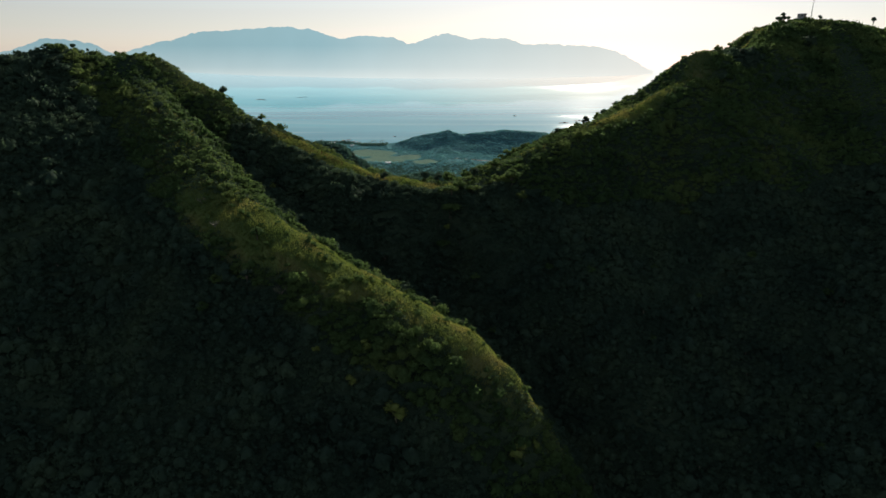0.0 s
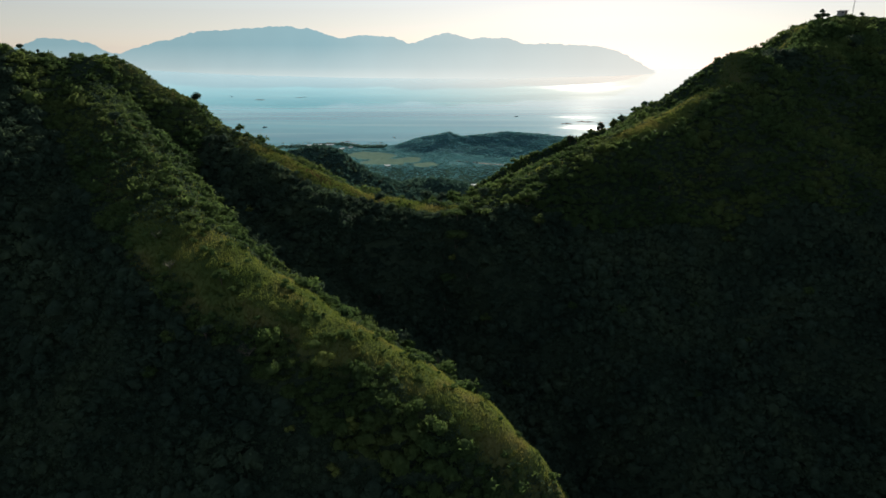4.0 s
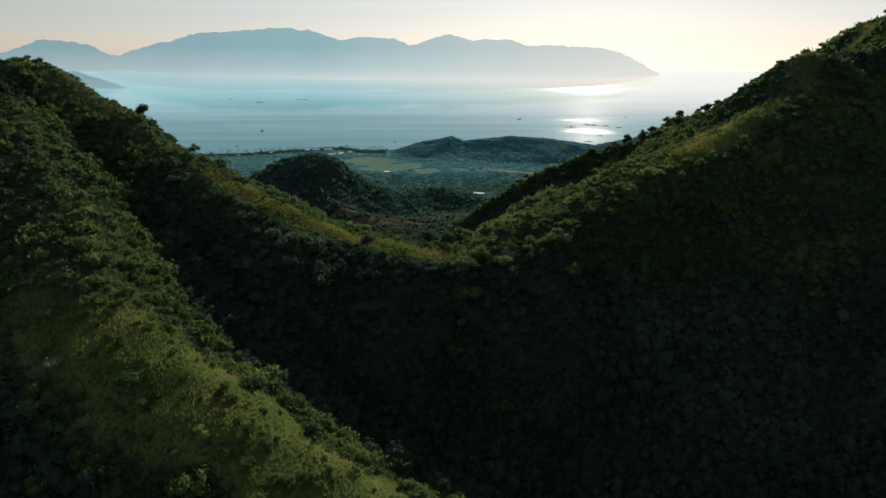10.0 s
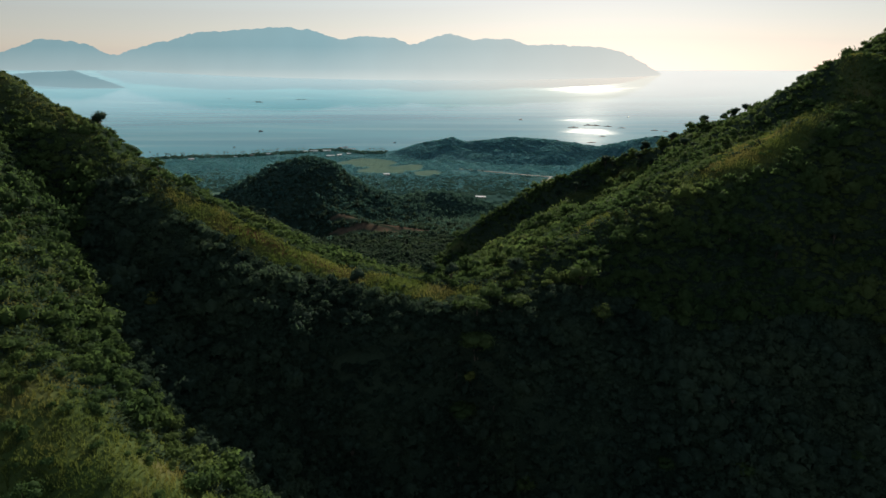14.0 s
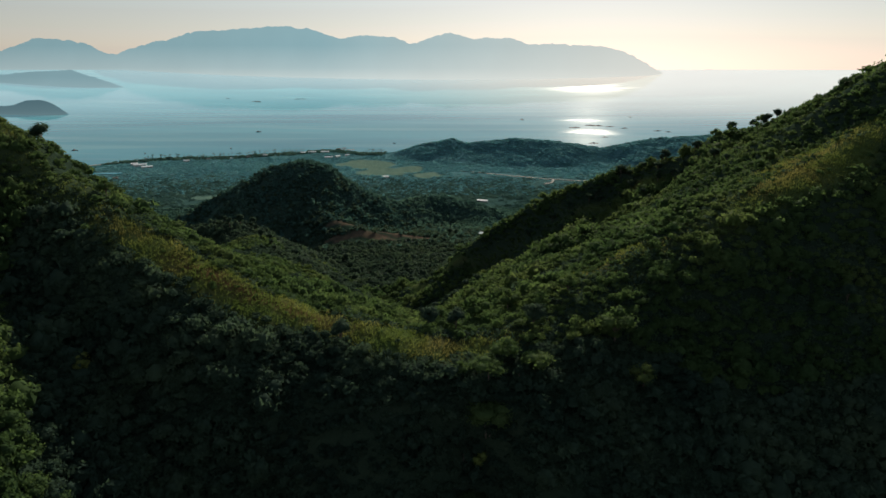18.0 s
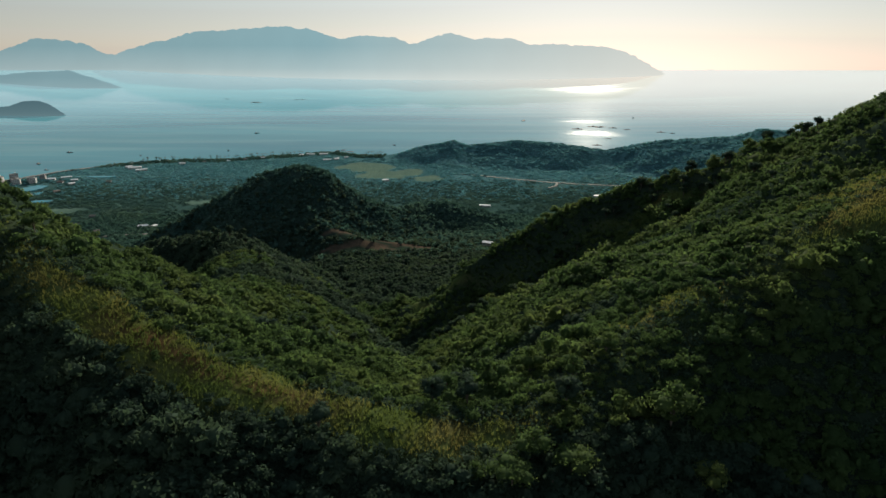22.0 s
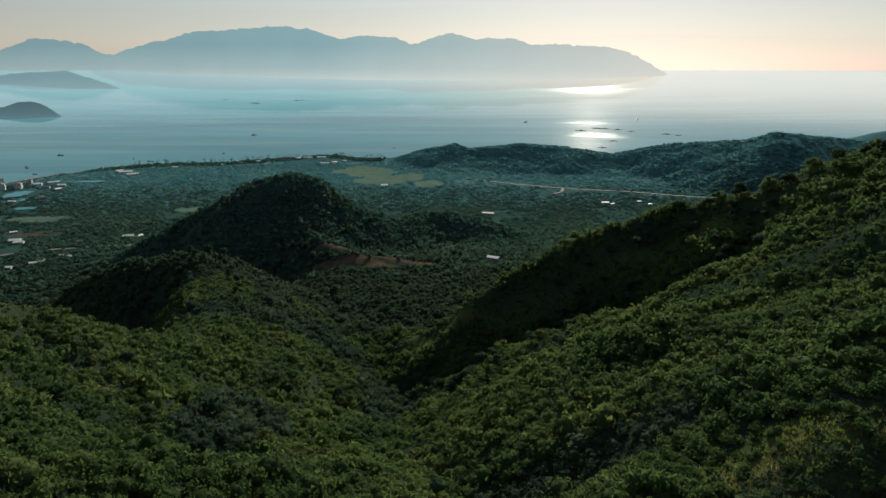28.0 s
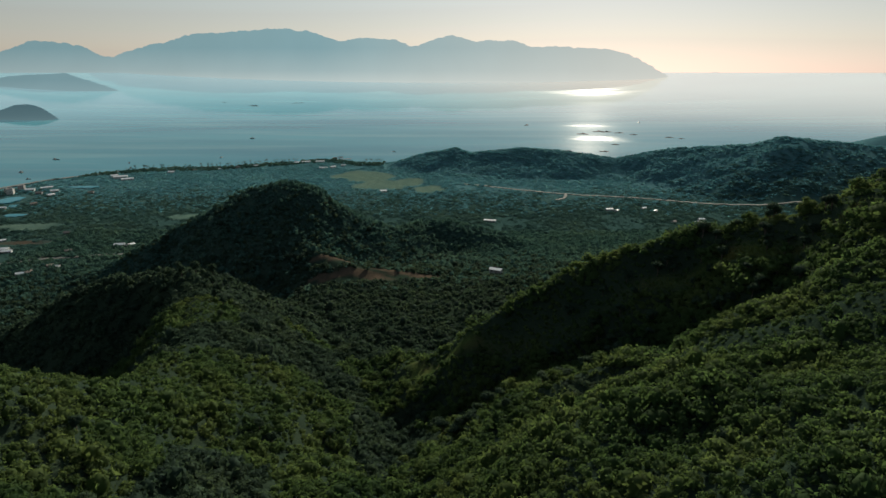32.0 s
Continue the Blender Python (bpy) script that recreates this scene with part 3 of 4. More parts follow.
def clump(lobes, sub, leaves, leaf, flat=0.85, spread=0.5, core=0.9, single=True):
    """A leafy clump of unit radius with its foot at zero: soft lobes that carry leaf sprays."""
    pieces = []
    for k in range(lobes):
        a, r = 6.283 * k / max(lobes, 1) + rng.uniform(-0.6, 0.6), (0.0 if lobes == 1 else rng.uniform(0.3, 0.55))
        c = np.array([r * math.cos(a), r * math.sin(a), rng.uniform(0.45, 0.95)])
        size = rng.uniform(0.42, 0.62) if lobes > 1 else 0.86
        v, f = ico(sub)
        f = f[v[f].mean(1)[:, 2] > -0.45]          # the underside is never seen
        v = v * (size * core * rng.uniform(0.55, 1.15, (len(v), 1))) * (1, 1, flat) + c
        pieces.append((v, f))
        d = rng.normal(size=(leaves // lobes, 3))
        d[:, 2] = np.abs(d[:, 2]) * 0.9 - 0.15
        d /= np.linalg.norm(d, axis=1)[:, None]
        pieces.append(leaf_cards(c + d * size * rng.uniform(0.78, 1.2, (len(d), 1)) * (1, 1, flat), d, leaf, spread, single))
    return joined(pieces)


def spread_out(templates, x, y, z, size, tall):
    """One mesh's arrays with a turned and sized copy of a template at each place."""
    kind = rng.integers(0, len(templates), len(x))
    turn = rng.uniform(0, 6.283, len(x))
    pieces = []
    for k, (tv, tf) in enumerate(templates):
        w = np.where(kind == k)[0]
        c, s = np.cos(turn[w])[:, None], np.sin(turn[w])[:, None]
        vx, vy = (tv[None, :, 0] * c - tv[None, :, 1] * s) * size[w, None], (tv[None, :, 0] * s + tv[None, :, 1] * c) * size[w, None]
        v = np.stack([vx + x[w, None], vy + y[w, None], tv[None, :, 2] * (size * tall)[w, None] + z[w, None]], -1)
        f = tf[None] + (np.arange(len(w)) * len(tv))[:, None, None]
        pieces.append((v.reshape(-1, 3), f.reshape(-1, 3)))
    return joined(pieces)


def places(n, x0, x1, y0, y1):
    return rng.uniform(x0, x1, n), rng.uniform(y0, y1, n)


def even_places(step, x0, x1, y0, y1):
    """Places one to a cell, anywhere in it."""
    cx, cy = np.meshgrid(np.arange(x0, x1, step), np.arange(y0, y1, step))
    return cx.ravel() + rng.uniform(0, step, cx.size), cy.ravel() + rng.uniform(0, step, cx.size)


def from_path(x, y, z):
    """Metres from the line that the flight follows."""
    py = np.clip(y, 0, 206)
    return np.sqrt((x + 4) ** 2 + (y - py) ** 2 + (z - 178) ** 2)


def stuff(name, arrays, mat, label, category):
    return tagged(new(name, mesh_from(name, *arrays, [mat], smooth=True)), label, category, kind="stuff")


near_clumps = [clump(n, 1, 220, leaf * 0.5, flat, 0.5, 0.88) for n, leaf, flat in ((3, 0.34, 0.7), (4, 0.3, 0.62), (5, 0.28, 0.75), (3, 0.36, 0.9), (4, 0.33, 0.8), (2, 0.38, 0.7))]
mid_clumps = [clump(n, 0, 60, leaf, flat, 0.5, 0.95) for n, leaf, flat in ((1, 0.24, 0.75), (2, 0.22, 0.7), (2, 0.23, 0.85), (1, 0.25, 0.7), (1, 0.26, 0.9), (2, 0.22, 0.8))]
wood_clumps = [clump(n, 0, 22, 0.36, 0.8, 0.5, 0.95) for n in (1, 1, 2, 1, 2)]
far_clumps = []
for _ in range(5):
    d = rng.normal(size=(11, 3))
    d[:, 2] = np.abs(d[:, 2])
    d /= np.linalg.norm(d, axis=1)[:, None]
    far_clumps.append(leaf_cards(d * rng.uniform(0.4, 1.0, (11, 1)) + (0, 0, 0.5), 0.5 * d + (0, 0, 0.8), 0.9, 0.3, True))
sprays = []
for _ in range(4):
    d = rng.normal(size=(13, 3))
    d[:, 2] = np.abs(d[:, 2])
    d /= np.linalg.norm(d, axis=1)[:, None]
    sprays.append(leaf_cards(d * rng.uniform(0.5, 1.0, (13, 1)) * (0.9, 0.9, 0.6), d, 0.34, 0.8, True))

# sight lines: plants that no stretch of the flight can see are left out
SX, SY = np.arange(-1010, 1011, 5.0), np.arange(-20, 1521, 5.0)
SZ = land(*np.meshgrid(SX, SY))[0]


def ground_at(x, y):
    i, j = np.clip((x + 1010) / 5, 0, len(SX) - 1.01), np.clip((y + 20) / 5, 0, len(SY) - 1.01)
    a, b = i.astype(int), j.astype(int)
    u, v = i - a, j - b
    return (SZ[b, a] * (1 - u) + SZ[b, a + 1] * u) * (1 - v) + (SZ[b + 1, a] * (1 - u) + SZ[b + 1, a + 1] * u) * v


def in_sight(x, y, z, up):
    seen = np.zeros(len(x), bool)
    for ey, ez in ((0, 176), (50, 178), (95, 179), (130, 180), (165, 181), (205, 184)):
        ahead = y - ey
        ok = (ahead > 15) & (np.abs(x + 4) < 0.86 * ahead + 25) & (ez - z < 0.95 * ahead)
        for s in np.linspace(0.12, 0.97, 26):
            px, py, pz = -4 + (x + 4) * s, ey + ahead * s, ez + (z + up - ez) * s
            ok &= ground_at(px, py) < pz + 4.5
        seen |= ok
    return seen

# shrubs on the slopes
x, y = even_places(1.6, -175, 255, 82, 470)
z, crest = land(x, y)
g = grassiness(x, y)
dist = from_path(x, y, z)
keep = rng.uniform(0, 1, len(x)) < np.interp(g, (0.3, 0.6, 0.8, 0.95), (1.0, 0.55, 0.28, 0.16))
keep &= in_sight(x, y, z, 3.0) & (rng.uniform(0, 1, len(x)) < 1 - 0.4 * smoothstep(y, 280, 340) * (1 - smoothstep(x, -10, 15)))
# besides noise, sunlit spur and pass get brighter leaves, the shaded bowl darker
lit_tone = value_noise(x, y, 26, 52) + 2.4 * (1 - smoothstep(ridge_height(x, y, *RIDGES[1])[1], 13, 23)) + 1.6 * smoothstep(y, 210, 234) - 0.9 * smoothstep(y, 330, 410) * (1 - smoothstep(x, -20, 20)) - 0.85 - 0.6 * (1 - smoothstep(y, 198, 222)) > 0.0
size = np.clip(np.exp(rng.normal(0.05, 0.36, len(x))), 0.5, 2.4) * (1 + 0.22 * value_noise(x, y, 15, 53)) * np.interp(g, (0.3, 0.9), (1.0, 0.55)) * np.where((crest < 6) & (y > 216), np.where(y > 272, 0.52, 0.66), 1.0) * (1.22 - 0.22 * smoothstep(y, 212, 240)) * (1 + 0.25 * smoothstep(y, 280, 340))
tall = rng.uniform(0.85, 1.35, len(x))
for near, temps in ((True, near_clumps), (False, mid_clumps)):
    for bright, mat, label in ((True, M_green, "bright green leafy shrubs covering the slope, tone set for sunlight"), (False, M_shrub, "dark green leafy shrubs covering the slope, tone set for shade")):
        w = np.where(keep & ((dist < 72) == near) & (lit_tone == bright))[0]
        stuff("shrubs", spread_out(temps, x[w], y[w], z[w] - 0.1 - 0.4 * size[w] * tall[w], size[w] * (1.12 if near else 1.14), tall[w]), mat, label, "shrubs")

# scrub in the foot of the bowl
x, y = even_places(4.2, -180, 220, -60, 160)
z = land(x, y)[0]
w = np.where(~((y > 82) & in_sight(x, y, z, 3.0)))[0]
stuff("shrubs", spread_out(mid_clumps, x[w], y[w], z[w] - 0.7, rng.uniform(2.2, 3.6, len(w)), rng.uniform(0.6, 0.9, len(w))), M_shrub, "dark green scrub in the foot of the bowl", "shrubs")

# low growth between the shrubs
x, y = places(150000, -150, 200, 84, 400)
keep = (y < 240) | (rng.uniform(0, 1, len(x)) < 0.15)
x, y = x[keep], y[keep]
z, crest = land(x, y)
w = np.where((from_path(x, y, z) < 118) & (grassiness(x, y) < 0.75) & in_sight(x, y, z, 1.5))[0]
stuff("undergrowth", spread_out(sprays, x[w], y[w], z[w] - 0.15, rng.uniform(0.7, 1.6, len(w)), rng.uniform(0.7, 1.1, len(w))), M_shrub, "low leafy undergrowth between the shrubs", "undergrowth")

# grass
blade_v, blade_f = [], []
for k in range(5):
    a, b, h = 1.2566 * k + 0.3, 0.35, (1.0, 0.8, 0.9, 0.7, 0.95)[k]
    c, s = math.cos(a), math.sin(a)
    blade_v += [(0.08 * s, -0.08 * c, 0), (-0.08 * s, 0.08 * c, 0), (b * c, b * s, h)]
    blade_f.append((3 * k, 3 * k + 1, 3 * k + 2))
tuft = (np.array(blade_v), np.array(blade_f))
x, y = places(900000, -150, 200, 95, 400)
g = grassiness(x, y)
w = np.where(rng.uniform(0.15, 1, len(x)) < g)[0]
x, y = x[w], y[w]
z, crest = land(x, y)
w = np.where((from_path(x, y, z) < 210) & in_sight(x, y, z, 1.0))[0]
stuff("grass", spread_out([tuft], x[w], y[w], z[w] - 0.05, rng.uniform(0.34, 0.74, len(w)), rng.uniform(0.8, 1.3, len(w))), M_dry, "dry yellow-green hill grass on the crests", "grass")

# woods on the hill, in the valley and on the plain
x, y = places(74000, -430, 330, 400, 860)
z, crest = land(x, y)
bank = np.zeros(len(x))
for cx, cy, rx, ry in BANKS:
    bank = np.maximum(bank, in_patch(x, y, cx, cy - 4, rx * 1.1, ry * 1.5, 25))
w = np.where((bank < 0.3) & ((y > 470) | (x < -175) | (x > 255)) & (np.hypot(x - 32, y - 636) > 12) & (z > -1) & in_sight(x, y, z, 4.0))[0]
tall = rng.uniform(0.85, 1.5, len(w))
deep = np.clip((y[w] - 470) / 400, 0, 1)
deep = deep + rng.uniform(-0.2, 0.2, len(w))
# woods farther off take the haze-tinted leaves
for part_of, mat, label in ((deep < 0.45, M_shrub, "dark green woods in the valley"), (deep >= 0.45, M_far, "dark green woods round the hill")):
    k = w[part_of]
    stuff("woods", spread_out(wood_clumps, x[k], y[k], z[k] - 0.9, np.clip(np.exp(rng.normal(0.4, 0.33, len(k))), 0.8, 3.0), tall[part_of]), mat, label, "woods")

x, y = places(130000, -1000, 1000, 760, 1480)
z, crest = land(x, y)
open_land = np.zeros(len(x))
for cx, cy, rx, ry in FIELDS + BANKS:
    open_land = np.maximum(open_land, in_patch(x, y, cx, cy, rx, ry, 27))
for cx, cy, rx, ry in ((-628, 1024, 22, 26), (-556, 936, 16, 12), (-580, 1125, 24, 10)):
    open_land = np.maximum(open_land, in_patch(x, y, cx, cy, rx * 1.3, ry * 1.3, 28))
lane = np.interp(x, (60, 94, 175, 255, 356, 520), (1140, 1118, 1072, 1051, 1012, 985))
thin = (value_noise(x, y, 70, 55) + 0.5 * value_noise(x, y, 23, 56) < -0.6) & (z < 12)
w = np.where((open_land < 0.35) & (z > 1.6) & ~(thin & (rng.uniform(0, 1, len(x)) < 0.8)) & ~((np.abs(y - lane) < 11) & (x > 70) & (x < 520))
             & ~((x > -430) & (x < 330) & (y < 860)) & in_sight(x, y, z, 4.0))[0]
# toward the shore the leaves take the stronger painted haze
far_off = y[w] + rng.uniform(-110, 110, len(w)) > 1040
for part_of, mat, label in ((~far_off, M_far, "blue-green orchards and scrub on the plain"), (far_off, M_haze, "blue-green woods along the shore, haze in the leaf colour")):
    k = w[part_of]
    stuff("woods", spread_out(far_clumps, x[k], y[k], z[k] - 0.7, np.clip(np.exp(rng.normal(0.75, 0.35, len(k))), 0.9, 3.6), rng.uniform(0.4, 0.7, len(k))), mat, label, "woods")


# tree belt behind the beach
x = rng.uniform(-640, -130, 1500)
y = np.interp(x, COAST_X, COAST_Y) - rng.uniform(20, 62, len(x))
z = land(x, y)[0]
w = np.where(z > 1.0)[0]
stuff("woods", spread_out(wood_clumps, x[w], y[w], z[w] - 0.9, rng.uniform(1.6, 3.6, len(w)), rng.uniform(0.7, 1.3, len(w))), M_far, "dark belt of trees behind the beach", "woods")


# ---- single trees and shrubs ----
def part(name, me, parent, label="", at=None):
    ob = new(name, me)
    ob.parent = parent
    if at is not None:
        ob.matrix_basis = at
    return tagged(ob, label)


def tube(points, radii, sides=6):
    """A tapered round stem along points."""
    v, f = [], []
    for (px, py, pz), r in zip(points, radii):
        v += [(px + r * math.cos(6.283 * k / sides), py + r * math.sin(6.283 * k / sides), pz) for k in range(sides)]
    for j in range(len(points) - 1):
        for k in range(sides):
            a, b = j * sides + k, j * sides + (k + 1) % sides
            f += [(a, b, b + sides), (a, b + sides, a + sides)]
    return np.array(v), np.array(f)


def tree(name, label, height, width, lobes, leaf, mat, trunk_share, flat=0.8, bark=None, group=""):
    """A trunk with limbs and a crown of leafy lobes at the limbs' ends, its foot at the origin."""
    root = new(name)
    limbs, crown = [tube([(0, 0, -0.4), (0.04 * height, 0.02 * height, height * trunk_share), (0.02, 0, height * 0.75)], (0.045 * height ** 0.8, 0.032 * height ** 0.8, 0.01))], []
    for k in range(lobes):
        a = 6.283 * k / lobes + rng.uniform(-0.4, 0.4)
        out = width * 0.5 * rng.uniform(0.35, 0.72) * (0.25 if k == 0 else 1)
        end = np.array([out * math.cos(a), out * math.sin(a), height * (trunk_share + (1 - trunk_share) * rng.uniform(0.3, 0.72))])
        if k == 0:
            end[2] = height * 0.84
        limbs.append(tube([(0.03 * height, 0.01 * height, height * trunk_share * 0.8), end * (0.5, 0.5, 0.8), end], (0.02 * height ** 0.8, 0.014 * height ** 0.8, 0.006), 5))
        r = width * 0.25 * rng.uniform(0.75, 1.2)
        v, f = ico(1)
        crown.append((v * (r * rng.uniform(0.6, 1.0, (len(v), 1))) * (1, 1, flat) + end, f))
        d = rng.normal(size=(110, 3))
        d /= np.linalg.norm(d, axis=1)[:, None]
        crown.append(leaf_cards(end + d * r * rng.uniform(0.7, 1.25, (110, 1)) * (1, 1, flat), d, leaf * 0.62, 0.8))
    part("trunk", mesh_from("trunk", *joined(limbs), [bark or M_bark], smooth=True), root)
    part("crown", mesh_from("crown", *joined(crown), [mat], smooth=True), root)
    return tagged(root, label, "tree", group)


def bare_shrub():
    """A leafless shrub: stems that fork twice."""
    root = new("leafless_shrub")
    stems = []
    for k in range(9):
        a = 0.7 * k
        mid = np.array([0.35 * math.cos(a), 0.35 * math.sin(a), 0.45])
        stems.append(tube([(0, 0, -0.1), mid * 0.6, mid], (0.035, 0.028, 0.02), 4))
        for j in range(4):
            b = a + rng.uniform(-0.9, 0.9)
            e = mid + np.array([0.4 * math.cos(b), 0.4 * math.sin(b), rng.uniform(0.15, 0.5)])
            stems.append(tube([mid, (mid + e) / 2 + (0, 0, 0.04), e], (0.018, 0.014, 0.008), 3))
            for i in range(3):
                e2 = e + rng.normal(size=3) * (0.16, 0.16, 0.1) + (0, 0, 0.1)
                stems.append(tube([e, (e + e2) / 2, e2], (0.009, 0.008, 0.006), 3))
    part("twig_work", mesh_from("twig_work", *joined(stems), [M_twig], smooth=True), root)
    return tagged(root, "pale leafless shrub with bleached twigs", "shrub")


def set_down(thing, x, y, scale=1.0, turn=0.0, sink=0.15, tall=1.0):
    """A copy of a thing on the land at x, y."""
    h = float(land(np.array([x]), np.array([y]))[0][0])
    return copy_thing(thing, Matrix.Translation((x, y, h - sink)) @ Matrix.Rotation(turn, 4, "Z") @ Matrix.Diagonal((scale, scale, scale * tall, 1)))


def retire(ob):
    """Take away a pattern after its copies have been made."""
    for o in (*ob.children_recursive, ob):
        bpy.data.objects.remove(o)


round_tree = tree("broadleaf_tree", "round-crowned green tree standing among hillside shrubs", 5.0, 4.6, 7, 0.42, M_green, 0.3)
dark_tree = tree("broadleaf_tree", "dark green spreading tree on the hillside", 5.5, 4.4, 8, 0.42, M_shrub, 0.32)
slim_tree = tree("slim_tree", "slim upright tree with sparse foliage", 6.0, 2.2, 6, 0.38, M_shrub, 0.4, 0.9)
flat_tree = tree("umbrella_tree", "flat-topped green tree rising above the hillside scrub", 5.0, 6.5, 8, 0.45, M_green, 0.62, 0.32)
light_shrub = tree("shrub", "pale lime-green shrub on the grassy spur", 4.2, 4.6, 6, 0.36, M_pale, 0.2)
wood_tree = tree("broadleaf_tree", "tall feathery tree on the wooded spur", 9.0, 5.0, 9, 0.6, M_shrub, 0.3, 1.0)
bare = bare_shrub()
for src, spots in (
        (round_tree, ((26, 220, 1.35), (29, 212.5, 1.0), (6, 214, 1.0), (-5, 232, 1.15), (2, 234, 1.2), (9, 237, 1.0), (63, 233, 0.95), (36, 231, 0.8),
                      (0, 160.5, 0.75), (5, 158, 0.65), (-51, 156, 0.8), (46, 252, 0.7), (14, 229, 0.9), (20, 233, 0.8))),
        (dark_tree, ((-68, 246, 0.7), (-129, 246, 0.6), (-98, 209, 0.8), (3, 205, 0.8), (6, 199, 0.7), (-2, 226, 0.9), (12, 222, 0.9),
                     (181, 335.5, 0.7), (177, 333, 0.8), (184, 337, 0.6), (204, 342, 0.6), (211, 344, 0.5), (152, 361, 0.85), (146, 360, 0.6), (139, 358, 0.5),
                     (129, 356, 0.55), (118, 355, 0.5), (60, 382, 0.9), (52, 386, 0.8), (45, 388, 0.75), (35, 392, 0.8), (83, 364, 0.7), (-140, 236, 0.5))),
        (slim_tree, ((-2.6, 158.5, 1.0), (-1, 203, 0.7), (236, 346, 1.2), (180, 335, 1.0), (8, 210, 0.7), (-137, 240, 0.5))),
        (flat_tree, ((72, 379, 0.95), (2.5, 205, 1.15), (3, 209.5, 0.9), (11, 212.5, 0.9), (0, 199, 0.9), (76, 376, 0.6))),
        (light_shrub, ((-11, 121, 1.25), (17.4, 118.6, 1.0), (-25.6, 140, 0.95), (-19, 131, 0.8), (-22, 126, 0.7), (-61, 207.5, 0.8), (22, 121, 0.6), (-38, 150, 0.6), (1.5, 203, 0.7), (-31, 131, 0.5))),
        (wood_tree, ((-137, 496, 0.95), (-130, 500, 0.85), (-143, 493, 0.75), (-121, 478, 0.7), (-112, 462, 0.7), (-100, 436, 0.65), (-126, 486, 0.8), (-150, 505, 0.7),
                     (-93, 415, 0.6), (-108, 448, 0.7), (-86, 396, 0.55))),
        (bare, ((-41.8, 142, 2.3), (-70, 168, 1.6), (-63, 158, 1.7)))):
    for x0, y0, s in spots:
        set_down(src, x0, y0, s, rng.uniform(0, 6.28))
set_down(dark_tree, -91.5, 253.5, 1.0, 0.6, 0.9, 1.05)

# trees on the shaded face of the far ridge and in its ravine
x, y = places(150, -15, 125, 346, 386)
for k in range(len(x)):
    set_down((dark_tree, round_tree)[k % 2], x[k], y[k], rng.uniform(0.55, 1.1), rng.uniform(0, 6.28))

# scattered trees on the near slopes
x, y = places(900, -110, 130, 130, 400)
z, crest = land(x, y)
w = np.where((grassiness(x, y) < 0.4) & (from_path(x, y, z) < 190))[0][:90]
for k, i in enumerate(w):
    set_down((round_tree, dark_tree, round_tree, dark_tree, dark_tree)[k % 5], x[i], y[i], rng.uniform(0.5, 0.9), rng.uniform(0, 6.28))
for pattern in (round_tree, dark_tree, slim_tree, flat_tree, light_shrub, wood_tree, bare):
    retire(pattern)


# ---- palms on the shore ----
def palm():
    root = new("palm_tree")
    part("trunk", mesh_from("trunk", *tube([(0, 0, -0.5), (0.3, 0, 4), (0.9, 0.2, 8), (1.2, 0.3, 10.5)], (0.3, 0.22, 0.18, 0.15)), [M_bark], smooth=True), root)
    for k in range(13):
        a, lift = 0.483 * k, rng.uniform(-0.3, 0.8)
        pts = [np.array([1.2 + math.cos(a) * d, 0.3 + math.sin(a) * d, 10.5 + lift * d - 0.16 * d * d]) for d in (0, 1.2, 2.4, 3.4)]
        side = np.array([-math.sin(a), math.cos(a), 0])
        v = np.array([p + side * s * wd - np.array([0, 0, abs(s) * wd * 0.5]) for p, wd in zip(pts, (0.15, 0.6, 0.55, 0.08)) for s in (-1, 0, 1)])
        f = np.array([(3 * j + i, 3 * j + i + 1, 3 * j + i + 4) for j in range(3) for i in range(2)] + [(3 * j + i, 3 * j + i + 4, 3 * j + i + 3) for j in range(3) for i in range(2)])
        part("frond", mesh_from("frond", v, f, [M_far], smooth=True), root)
    return tagged(root, "tall coconut palm leaning on the shore", "palm tree", "palms along the shore")


pattern = palm()
for k in range(84):
    px = -600 + 300 * k / 74 + rng.uniform(-4, 4) if k < 74 else -170 + 40 * (k - 74) / 10
    py = float(np.interp(px, COAST_X, COAST_Y)) - rng.uniform(18, 42)
    set_down(pattern, px, py, rng.uniform(0.55, 0.95), rng.uniform(0, 6.28))
retire(pattern)


# ---- buildings ----
def boxes(*specs, bevel=0.0):
    """One mesh's bmesh of boxes, each (cx, cy, cz, sx, sy, sz)."""
    bm = bmesh.new()
    for cx, cy, cz, ax, ay, az in specs:
        bmesh.ops.create_cube(bm, size=1.0, matrix=Matrix.Translation((cx, cy, cz)) @ Matrix.Diagonal((ax, ay, az, 1)))
    if bevel:
        bmesh.ops.bevel(bm, geom=bm.edges[:], offset=bevel, segments=1, affect="EDGES")
    return bm


def solid(name, bm, mat):
    me = bpy.data.meshes.new(name)
    bm.to_mesh(me)
    bm.free()
    me.materials.append(mat)
    return me


def gable(w, d, rise, over, thick, base):
    """A pitched roof with thickness, ridge along x."""
    bm = bmesh.new()
    a, b = w / 2 + over, d / 2 + over
    drop = rise * over / (d / 2)
    ring = [(-b, base - drop), (0, base + rise), (b, base - drop), (b, base - drop - thick), (0, base + rise - thick), (-b, base - drop - thick)]
    left, right = [bm.verts.new((-a, p, q)) for p, q in ring], [bm.verts.new((a, p, q)) for p, q in ring]
    bm.faces.new(left[::-1])
    bm.faces.new(right)
    for k in range(6):
        bm.faces.new((left[k], left[(k + 1) % 6], right[(k + 1) % 6], right[k]))
    bmesh.ops.recalc_face_normals(bm, faces=bm.faces[:])
    return bm


